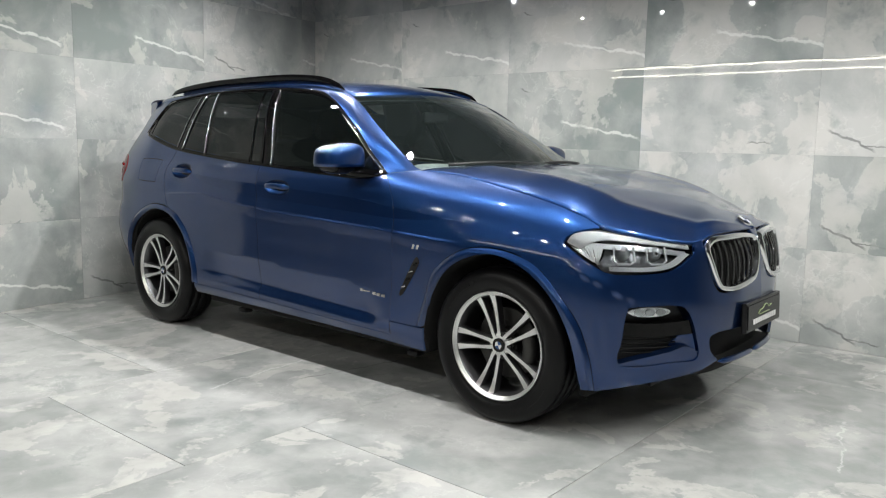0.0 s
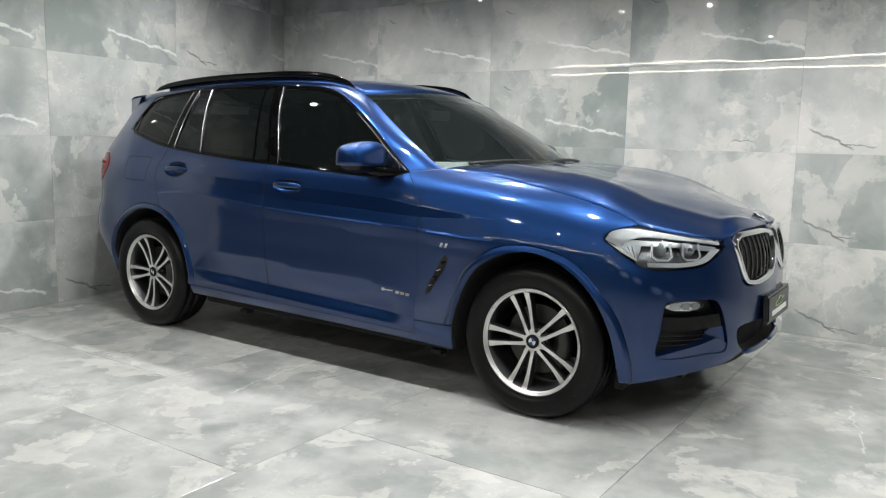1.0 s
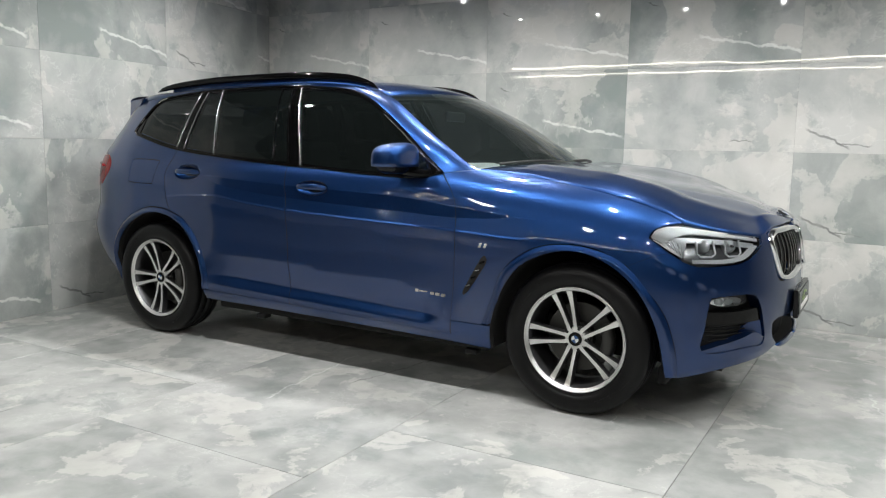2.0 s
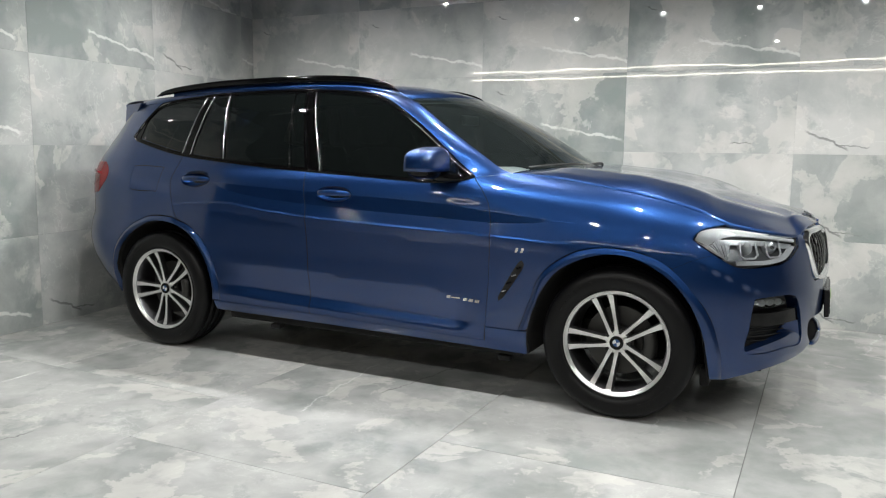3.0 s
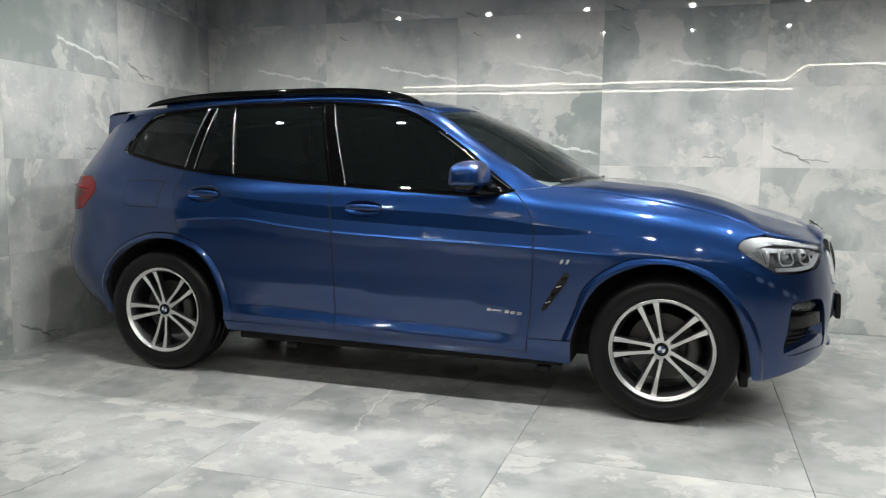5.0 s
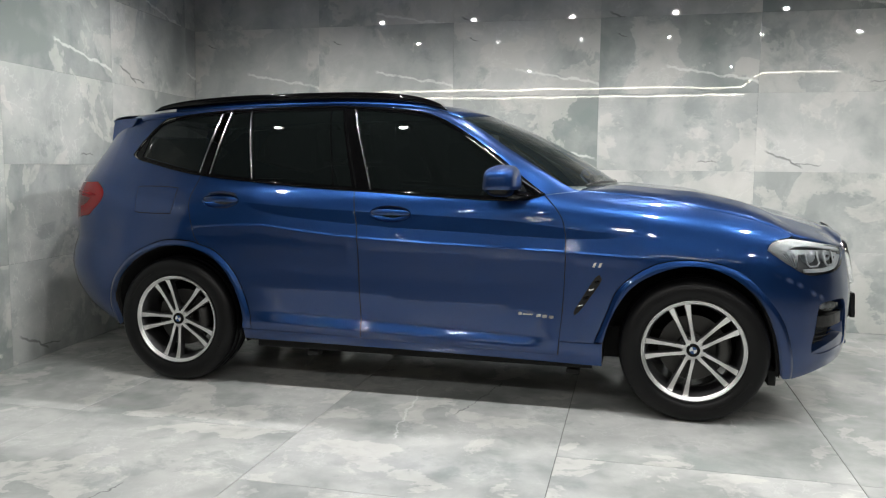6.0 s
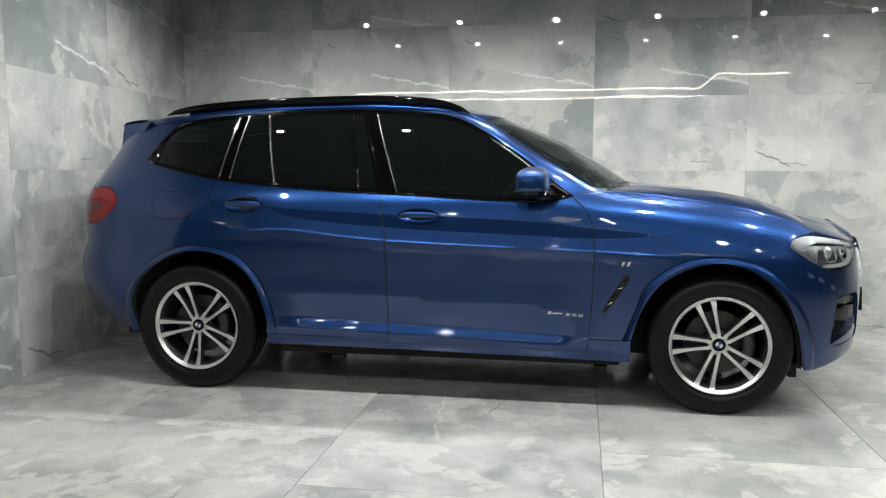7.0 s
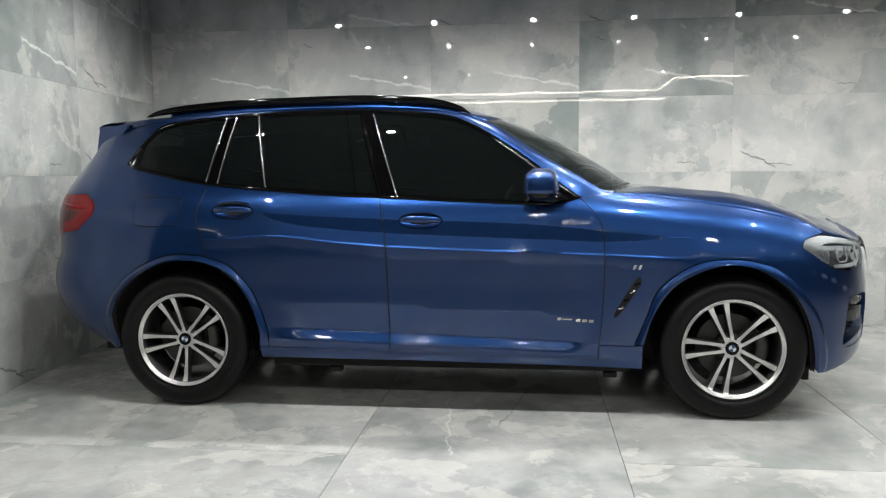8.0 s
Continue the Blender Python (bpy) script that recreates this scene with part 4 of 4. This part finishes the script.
    core = loop([(-2.44, 1.066), (-2.20, 1.062), (-2.07, 1.050)], [(-2.07, 1.050), (-2.15, 1.005), (-2.44, 0.962)])
    panel("tail_lamp_core", core, dark_red, car, out=0.0055, gap=0.0, du=0.02, dz=0.02, mirror=flip)
    # small tail lamp ledge
    pts = [skin(u, z, 0.005) for u, z in ((-2.36, 1.085), (-2.25, 1.083), (-2.10, 1.075), (-2.02, 1.068))]
    tube("tail_lamp_ledge", pts, 0.012, red_lens, car, mirror=flip, taper=True)

# grille
for flip in (False, True):
    k = rounded(KIDNEY, 0.02)
    ring = skin(k[:, 0], k[:, 1], 0.004)
    back = panel("kidney_grille", rounded(KIDNEY, 0.02), deep_black, car, out=-0.055, gap=0.0, du=0.03, dz=0.03, mirror=flip, label="black slatted grille in a chrome frame")
    rows = []
    inner = shrink(k, 0.026)
    for q, o in ((shrink(k, -0.001), -0.02), (k, 0.006), (shrink(k, 0.004), 0.016), (shrink(k, 0.016), 0.017), (shrink(k, 0.023), 0.008), (inner, -0.03)):
        r = skin(q[:, 0], q[:, 1], o)
        rows.append(np.concatenate([r, r[:1]]))
    sheet("chrome_frame", rows[::-1], chrome, back, mirror=flip, label="chrome frame")
    for u in np.linspace(2.535, 2.885, 9):
        inn = inner[np.argsort(np.abs(inner[:, 0] - u))[:8]]
        z1, z0 = inn[:, 1].max(), inn[:, 1].min()
        zz = np.linspace(z0, z1, 9)
        tube("slat", skin(np.full(9, u), zz, -0.004 + 0.010 * np.sin(np.linspace(0, math.pi, 9))), 0.012, slat_black, back, flat=0.25, up=(0.2, 1, 0), mirror=flip)

# air intakes, fog lamps, lower grille
for flip in (False, True):
    hold = panel("air_intake", rounded(INTAKE, 0.015), black_plastic, car, out=-0.06, gap=-0.01, du=0.03, dz=0.02, mirror=flip, label="black lower air intake")
    r = rounded(INTAKE, 0.02)
    rows = [skin(r[:, 0], r[:, 1], 0.001), skin(r[:, 0], r[:, 1], -0.06)]
    rows = [np.concatenate([q, q[:1]]) for q in rows]
    sheet("intake_wall", rows[::-1], paint, hold, mirror=flip)
    bar = loop([(2.06, 0.545), (2.20, 0.540), (2.395, 0.545)], [(2.395, 0.545), (2.425, 0.485)], [(2.425, 0.485), (2.2, 0.482), (2.058, 0.490)], [(2.058, 0.490), (2.06, 0.545)])
    panel("intake_bar", bar, gloss_black, hold, out=-0.012, gap=0.0, du=0.03, dz=0.02, mirror=flip, depth=0.03)
    fog = panel("fog_lamp", ellipse(2.185, 0.588, 0.105, 0.021), lamp_glass, hold, out=-0.008, gap=0.0, du=0.02, dz=0.01, mirror=flip, label="slim clear fog lamp")
    panel("reflector", ellipse(2.185, 0.588, 0.104, 0.0205), chrome, fog, out=-0.020, gap=0.0, du=0.015, dz=0.008, mirror=flip)
    for u in (2.13, 2.185, 2.24):
        panel("fog_lens", ellipse(u, 0.588, 0.024, 0.015), lamp_grey, fog, out=-0.015, gap=0.0, du=0.01, dz=0.008, mirror=flip)
    blade = loop([(2.05, 0.368), (2.16, 0.392), (2.29, 0.414), (2.38, 0.432), (2.455, 0.400)], [(2.455, 0.366), (2.30, 0.360), (2.05, 0.358)])
    panel("intake_blade", blade, paint, hold, out=-0.004, gap=0.0, du=0.03, dz=0.01, mirror=flip, depth=0.05)
    post = loop([(2.315, 0.40), (2.335, 0.445), (2.385, 0.485), (2.42, 0.485)], [(2.42, 0.485), (2.455, 0.372)], [(2.455, 0.372), (2.315, 0.39)])
    panel("intake_fin", post, paint, hold, surf=lambda u, z, o: skin(u, z, o - 0.045 * (1 - smooth(2.32, 2.45, u))), out=-0.006, gap=0.0, du=0.02, dz=0.02, mirror=flip)
    for z in (0.405, 0.425, 0.445, 0.465):
        us = np.linspace(2.065, 2.36, 12)
        tube("mesh_bar", skin(us, np.full(12, z), -0.045), 0.003, deep_black, hold, n=6, mirror=flip)
    panel("lower_grille", loop([(2.56, 0.345), (2.52, 0.40), (2.51, 0.457), (2.56, 0.49)], [(2.56, 0.49), (2.94, 0.49)], [(2.94, 0.485), (2.94, 0.245)], [(2.94, 0.245), (2.56, 0.255)], [(2.56, 0.255), (2.56, 0.345)]), deep_black, car, out=-0.07, gap=0.0, mirror=flip)
    us = np.linspace(2.56, 2.94, 10)
    sheet("grille_floor", [skin(us, np.full(10, 0.336), o) for o in (-0.005, -0.04, -0.075)], deep_black, car, mirror=flip)
    lip = np.linspace(2.61, 2.94, 10)
    tube("bumper_lip", skin(lip, 0.338 - 0.006 * smooth(2.56, 2.7, lip), -0.004), 0.014, paint, car, n=10, mirror=flip, taper=True)

# plate on the nose
bm = bmesh.new()
box(bm, -0.012, 0.012, -0.235, 0.235, -0.068, 0.068, 0.004)
holder = part("plate_holder", bm, plate_black, car, "black show plate with white lettering bars")
holder.matrix_world = pose(2.308, 0, 0.522, 0, -3, 0)
bm = bmesh.new()
box(bm, 0.012, 0.016, -0.222, 0.222, -0.055, 0.055, 0.001)
part("plate_face", bm, plate_black, holder)
bm = bmesh.new()
for k in range(10):
    y = -0.144 + k * 0.032
    box(bm, 0.016, 0.0175, y - 0.0125, y + 0.0125, -0.038, -0.014)
part("lettering_bar", bm, plate_white, holder)
pts = [(0.018, y, z) for y, z in ((-0.09, 0.004), (-0.07, 0.018), (-0.03, 0.022), (0.0, 0.036), (0.03, 0.034), (0.05, 0.020), (0.09, 0.026))]
tube("plate_emblem", catmull(pts, 0.01), 0.0022, plate_green, holder)
pts = [(0.018, y, z) for y, z in ((-0.08, 0.0), (0.0, 0.0), (0.06, 0.0))]
tube("plate_emblem", pts, 0.002, plate_green, holder)

# nose emblem
bm = bmesh.new()
rings = lathe(bm, [(0.004, 0.041), (-0.003, 0.040), (-0.005, 0.036), (-0.004, 0.033)], 32)
bm.faces.new(rings[-1])
emblem = part("nose_emblem", bm, chrome, car, "round blue and white nose emblem")
emblem.matrix_world = pose(2.201, 0, 0.943, 0, 0, 90) @ pose(0, 0, 0, -58, 0, 0)
for k, mat in enumerate((emblem_blue, emblem_white, emblem_blue, emblem_white)):
    bm = bmesh.new()
    c = bm.verts.new((0, -0.0056, 0))
    rim = [bm.verts.new((0.027 * math.cos(a), -0.0056, 0.027 * math.sin(a))) for a in np.linspace(k * math.pi / 2, (k + 1) * math.pi / 2, 8)]
    for a, b in zip(rim, rim[1:]):
        bm.faces.new((c, a, b))
    part("emblem_field", bm, mat, emblem)


# door mirrors
def blob(rx, ry, rz, lo, hi, p=2.6, n=28, m=18):
    """A squared-off ellipsoid between two heights."""
    rows = []
    f = lambda c: math.copysign(abs(c) ** (2 / p), c)
    for b in np.linspace(-math.pi / 2, math.pi / 2, m):
        z = max(lo, min(hi, rz * f(math.sin(b))))
        rows.append([(rx * f(math.cos(b)) * f(math.cos(a)), ry * f(math.cos(b)) * f(math.sin(a)), z) for a in np.linspace(0, 2 * math.pi, n, endpoint=False)])
    return np.array(rows)


for flip in (False, True):
    g = blob(0.082, 0.126, 0.080, -0.040, 0.1, 3.6)
    g[:, :, 2] *= np.where(g[:, :, 2] > 0, 1 + 1.9 * np.clip(g[:, :, 1], -0.128, 0.02), 1)
    g[:, :, 0] += 0.10 * (g[:, :, 1])
    g[:, :, 0] *= 1 - 0.9 * np.clip(g[:, :, 2], -0.1, 0.1)
    cap = sheet("door_mirror", g + [0.478, -1.005, 1.186], paint, car, mirror=flip, closed=True, label="blue door mirror on a black foot")
    g = blob(0.074, 0.116, 0.075, -0.072, -0.034, 3.0)
    g[:, :, 0] += 0.10 * (g[:, :, 1])
    sheet("mirror_base", g + [0.478, -1.0, 1.182], gloss_black, cap, mirror=flip, closed=True)
    tube("mirror_arm", [(0.50, -0.97, 1.128), (0.54, -0.92, 1.112), (0.585, -0.875, 1.108), (0.60, -0.84, 1.11)], 0.026, gloss_black, cap, flat=1.3, mirror=flip, n=10)
    bm = bmesh.new()
    bmesh.ops.create_uvsphere(bm, u_segments=20, v_segments=10, radius=1)
    bmesh.ops.transform(bm, matrix=Matrix.Diagonal((0.006, 0.098, 0.056, 1)), verts=bm.verts)
    ob = part("mirror_glass", bm, chrome, cap, shade=True)
    ob.location = (0.400, 1.005 if flip else -1.005, 1.186)
    tube("mirror_lamp", [(0.548, -0.93, 1.158), (0.556, -1.0, 1.157), (0.545, -1.06, 1.158), (0.52, -1.105, 1.16)], 0.004, lamp_silver, cap, mirror=flip)
    # roof rail
    rail_x = np.linspace(0.10, -1.74, 40)
    rail_z = roof_z(rail_x) + 0.038 * np.sqrt(np.clip(1 - np.abs((rail_x + 0.82) / 0.93) ** 6, 0, 1)) - 0.004
    tube("roof_rail", np.stack([rail_x, np.full(40, -0.605) - 0.015 * smooth(-0.4, 0.1, rail_x), rail_z], -1), 0.022, gloss_black, car, flat=0.75, n=12, mirror=flip, taper=True, label="gloss black roof rail")
    # painted rib that the rail sits on
    rib_x, rib_z = rail_x[1:-3], rail_z[1:-3]
    rib_y = -0.600 - 0.015 * smooth(-0.4, 0.1, rib_x)
    foot_z = roof_z(rib_x) - 0.014
    sheet("rail_rib", [np.stack([rib_x, rib_y + dy, foot_z + (rib_z - foot_z) * k], -1) for dy, k in ((-0.006, 0.0), (0.0, 0.35), (0.006, 0.7), (0.012, 1.0))], paint, car, mirror=flip)

# black strips laid in the shut lines, standing in for the shade of the gaps
for line in (DOOR_REAR, DOOR_FRONT, DOOR_SPLIT):
    q = np.array(catmull(line, 0.02))
    both_tube("door_gap_shade", skin(q[:, 0], q[:, 1], -0.0045), 0.0034, deep_black, car, n=6)
q = np.concatenate([flap_loop, flap_loop[:1]])
both_tube("flap_gap_shade", skin(q[:, 0], q[:, 1], -0.004), 0.0028, deep_black, car, n=6)
# satin trim round the tail of the window band
trim = np.array(catmull([(-1.54, 1.530), (-1.633, 1.494), (-1.734, 1.386), (-1.776, 1.312), (-1.742, 1.287), (-1.643, 1.264), (-1.293, 1.196)], 0.015))
both_tube("window_trim", skin(trim[:, 0], trim[:, 1], 0.001), 0.0042, satin_chrome, car, n=8, label="satin window trim")
# pale strip up the front of the side window
strip = np.array(catmull([(0.655, 1.126), (0.560, 1.188), (0.392, 1.316), (0.235, 1.422)], 0.02))
both_tube("pillar_strip", skin(strip[:, 0], strip[:, 1], 0.001), 0.0055, satin_chrome, car, n=8, label="satin strip")
# bars added on the pillar edges for their highlights: gloss black, then bright satin
for a, b in (((-0.480, 1.138), (-0.565, 1.575)), ((-0.350, 1.14), (-0.486, 1.58))):
    w = np.linspace(0, 1, 14)
    both_tube("window_edge_glint", skin(a[0] + (b[0] - a[0]) * w, a[1] + (b[1] - a[1]) * w, 0.0), 0.0042, gloss_black, car, n=8)
for a, b in (((-0.262, 1.125), (-0.420, 1.575)), ((-0.973, 1.178), (-1.060, 1.572)), ((-1.240, 1.198), (-1.183, 1.560)), ((-1.305, 1.206), (-1.238, 1.555))):
    w = np.linspace(0, 1, 14)
    both_tube("window_edge_glint", skin(a[0] + (b[0] - a[0]) * w, a[1] + (b[1] - a[1]) * w, 0.0), 0.0045, satin_chrome, car, n=8)
belt = np.array(catmull([(u, z + 0.004) for u, z in BELT], 0.03))
both_tube("belt_moulding", skin(belt[:, 0], belt[:, 1], 0.002), 0.008, gloss_black, car, n=8)
rim = np.array(catmull([(u, z - 0.003) for u, z in DLO_TOP], 0.03))
both_tube("window_moulding", skin(rim[:, 0], rim[:, 1], 0.0), 0.007, gloss_black, car, n=8)

# fender vent, badge and lettering bars
vent = rounded([(0.948, 0.712), (0.974, 0.714), (0.966, 0.675), (0.866, 0.528), (0.844, 0.522), (0.858, 0.560)], 0.012)
both("fender_vent", vent, deep_black, car, out=0.003, gap=0.0, du=0.012, dz=0.012)
for k in range(4):
    u, z = 0.958 - 0.026 * k, 0.692 - 0.041 * k
    both_tube("vent_fin", skin(np.linspace(u - 0.016, u + 0.010, 5), np.linspace(z - 0.006, z + 0.004, 5), 0.008), 0.0048, satin_chrome if k % 2 else gloss_black, car, n=8)
for k, mat in enumerate((chrome, emblem_blue, chrome)):
    both("fender_badge", np.array([(0.930 + 0.014 * k, 0.763), (0.942 + 0.014 * k, 0.763), (0.950 + 0.014 * k, 0.785), (0.938 + 0.014 * k, 0.785)]), mat, car, out=0.003, gap=0.0, depth=0.003)
for u0, u1, h in ((0.560, 0.580, 0.015), (0.584, 0.634, 0.007), (0.654, 0.676, 0.015), (0.684, 0.708, 0.015), (0.718, 0.742, 0.015)):
    zc = 0.508 - 0.06 * (u0 - 0.56) - h / 2
    both("lettering_bar", np.array([(u0, zc), (u1, zc), (u1 + 0.003, zc + h), (u0 + 0.003, zc + h)]), satin_chrome, car, out=0.003, gap=0.0, depth=0.003)

# scuttle and wipers
edge0 = np.array(bonnet_rows[0])
sb = np.linspace(-1, 1, len(edge0))
glass_foot = np.stack([0.79 + 0.24 * (1 - sb ** 2), 0.787 * sb, 1.126 + 0.016 * (1 - sb ** 2)], -1)
sheet("scuttle", [edge0 - [0.01, 0, 0.012], (edge0 + glass_foot) / 2 - [0, 0, 0.012], glass_foot], black_plastic, car)
for y0, y1, x0, x1 in ((0.60, -0.02, 0.94, 1.00), (0.05, -0.60, 1.02, 0.87)):
    w = np.linspace(0, 1, 12)
    tube("wiper", np.stack([x0 + (x1 - x0) * w + 0.03 * np.sin(math.pi * w), y0 + (y1 - y0) * w, 1.164 + 0.014 * np.sin(math.pi * w)], -1), 0.009, black_plastic, car, n=8)

# cabin
sheet("headliner", [r - [0, 0, 0.035] for r in rows_roof], leather, car)
dash_rows = []
w = np.linspace(-0.90, 0.90, 27)
for back, x, z in ((0.0, 0.99, 1.098), (0.0, 0.95, 1.112), (0.35, 0.88, 1.112), (0.8, 0.70, 1.108), (1.0, 0.50, 1.102), (1.0, 0.44, 1.075), (1.0, 0.42, 0.98), (1.0, 0.46, 0.80)):
    hood = 0.035 * np.exp(-((w * 0.745 + 0.36) / 0.16) ** 2) * (0.35 < x < 0.75)
    dash_rows.append(np.stack([x - 0.24 * w ** 2 * (1 - back), 0.745 * w, z + hood], -1))
sheet("dashboard", dash_rows, dash_grey, car, thick=0.02, label="pale grey dashboard under the windscreen")
boxed("cabin_floor", -1.9, 0.6, -0.72, 0.72, 0.36, 0.42, leather, car)
for y in (-0.37, 0.37):
    seat = boxed("seat", -0.52, -0.02, y - 0.25, y + 0.25, 0.42, 0.72, leather, car, 0.05, "black leather seat")
    bm = bmesh.new()
    box(bm, -0.10, 0.06, -0.25, 0.25, 0.0, 0.62, 0.05)
    ob = part("seat_back", bm, leather, seat)
    ob.matrix_world = pose(-0.46, y, 0.66, 0, -16, 0)
    bm = bmesh.new()
    box(bm, -0.05, 0.05, -0.14, 0.14, 0.0, 0.20, 0.045)
    ob = part("headrest", bm, leather, seat)
    ob.matrix_world = pose(-0.66, y, 1.28, 0, -10, 0)
boxed("rear_bench", -1.35, -0.95, -0.62, 0.62, 0.42, 1.12, leather, car, 0.06)
ring = [(0.185 * math.cos(a), 0.185 * math.sin(a), 0) for a in np.linspace(0, 2 * math.pi, 28)]
wheel_rim = tube("steering_wheel", ring, 0.015, leather, car, up=(0, 0, 1))
wheel_rim.matrix_world = pose(0.23, -0.37, 1.0, 0, -62, 0)
boxed("inside_mirror", 0.24, 0.27, -0.11, 0.11, 1.40, 1.46, black_plastic, car, 0.012)

# roof spoiler: a painted blade over the tailgate with its cheeks
across = np.linspace(-1, 1, 25)
rows = []
for x, z in ((-1.76, 1.564), (-1.90, 1.561), (-1.96, 1.556), (-2.005, 1.547), (-2.028, 1.534), (-2.034, 1.524), (-2.020, 1.516), (-1.95, 1.515), (-1.80, 1.53)):
    rows.append(np.stack([x - 0.05 * (1 - across ** 2), (0.546 + 0.058 * float(smooth(1.78, 1.97, -x))) * across, z + 0.016 * (1 - across ** 2) - 0.012 * np.abs(across) ** 12], -1))
blade = sheet("roof_spoiler", rows, paint, car, label="blue roof spoiler with cheeks")
for side in (-1, 1):
    bm = bmesh.new()
    cheek = [(-1.80, 1.530), (-1.93, 1.526), (-2.026, 1.524), (-2.040, 1.480), (-2.060, 1.383), (-2.040, 1.365), (-1.96, 1.40), (-1.86, 1.47)]
    inner = [bm.verts.new((x, side * 0.50, z)) for x, z in cheek]
    outer = [bm.verts.new((x, side * (0.600 + 0.35 * (2.04 + x)), z)) for x, z in cheek]
    bm.faces.new(inner)
    bm.faces.new(outer[::-1])
    for k in range(len(cheek)):
        bm.faces.new((inner[k], outer[k], outer[(k + 1) % len(cheek)], inner[(k + 1) % len(cheek)]))
    bmesh.ops.recalc_face_normals(bm, faces=bm.faces)
    bmesh.ops.bevel(bm, geom=list(bm.edges), offset=0.006, segments=2, affect="EDGES")
    part("spoiler_cheek", bm, paint, blade)


# ---- tiles, piece by piece ----
def tile_mesh(name, w, h, mat):
    """A tile lying in its own xy plane, face up, with eased edges."""
    bm = bmesh.new()
    box(bm, -w / 2, w / 2, -h / 2, h / 2, -0.009, 0.0)
    top = [e for e in bm.edges if all(abs(v.co.z) < 1e-6 for v in e.verts)]
    bmesh.ops.bevel(bm, geom=top, offset=0.0006 if w < 1.3 and h < 0.7 else 0.0012, segments=1, affect="EDGES")
    me = bpy.data.meshes.new(name)
    bm.to_mesh(me)
    bm.free()
    me.materials.append(mat)
    return me


cache = {}


def lay(parent, m, w, h, mat):
    key = (round(w, 3), round(h, 3), mat.name)
    if key not in cache:
        cache[key] = tile_mesh("tile", w, h, mat)
    ob = new("tile", cache[key])
    ob.parent = parent
    ob.matrix_world = m
    return ob


bpy.context.view_layer.update()
JOINT = 0.0025
FLOOR_Y0, FLOOR_DY = -1.555, 2.425
BACK_PRINTS = {(3, 3): 0, (3, 2): 2, (4, 2): 1, (4, 3): 2, (3, 4): 1, (2, 2): 0, (2, 3): 0, (4, 1): 1, (4, 0): 1, (3, 1): 2, (3, 0): 0, (1, 3): 0}
# tone per tile: print differences plus the walls' uneven light, put into the colour
BACK_TONES_AND_LIGHT = {(0, 3): 2, (1, 3): 2, (1, 4): 2, (2, 3): 1, (0, 4): 2, (2, 4): 1, (4, 4): -1, (2, 2): -1, (3, 2): 1, (4, 2): 1, (3, 1): 1, (1, 2): 1, (5, 2): -1, (0, 2): -1}
SIDE_TONES_AND_LIGHT = {(1, 3): 0, (1, 4): 0, (2, 3): -1, (2, 4): -1, (1, 2): 0, (2, 2): -1, (2, 1): 0, (2, 0): -1, (3, 1): -1, (3, 2): -1, (3, 3): -1, (3, 4): -1}
SIDE_PRINTS = {(2, 3): 0, (3, 2): 0, (2, 2): 2, (1, 3): 1}
ROWS_Z = [0.0, 0.6335, 1.246, 1.8585, 2.471, CEILING]
# back wall
edges = [CORNER.x] + [0.815 + 1.2225 * k for k in range(-2, 7)]
for i, (x0, x1) in enumerate(zip(edges, edges[1:])):
    for j, (z0, z1) in enumerate(zip(ROWS_Z, ROWS_Z[1:])):
        print_no = BACK_PRINTS.get((i, j), (i + 2 * j) % 3)
        m = Matrix.Translation(((x0 + x1) / 2, WALL_Y, (z0 + z1) / 2)) @ Matrix.Rotation(radians(90), 4, "X")
        lay(wall_back, m, x1 - x0 - 0.0008, z1 - z0 - 0.0008, wall_prints[print_no, BACK_TONES_AND_LIGHT.get((i, j), 0)])
# side wall: its pieces face the room
edges = [0.0, 0.195, 1.4175, 2.64, side_len]
for i, (x0, x1) in enumerate(zip(edges, edges[1:])):
    for j, (z0, z1) in enumerate(zip(ROWS_Z, ROWS_Z[1:])):
        m = side_m @ Matrix.Translation(((x0 + x1) / 2, 0, (z0 + z1) / 2)) @ Matrix.Rotation(radians(180), 4, "Z") @ Matrix.Rotation(radians(90), 4, "X")
        lay(wall_side, m, x1 - x0 - 0.0008, z1 - z0 - 0.0008, wall_prints[SIDE_PRINTS.get((i, j), (2 * i + j) % 3), SIDE_TONES_AND_LIGHT.get((i, j), 0)])
# floor
for i in range(-6, 7):
    for j in range(-5, 2):
        x0, y0 = 0.828 + 1.2125 * i, FLOOR_Y0 + FLOOR_DY * j - (0.585 if i == -1 else 0.0)
        if y0 > WALL_Y - 0.05:
            continue
        top = min(WALL_Y - 0.001, y0 + FLOOR_DY)
        m = Matrix.Translation((x0 + 1.2125 / 2, (y0 + top) / 2, 0)) @ Matrix.Rotation(radians(90), 4, "Z")
        lay(floor, m, top - y0 - JOINT, 1.2125 - JOINT, floor_prints[(i * 2 + j) % 3])
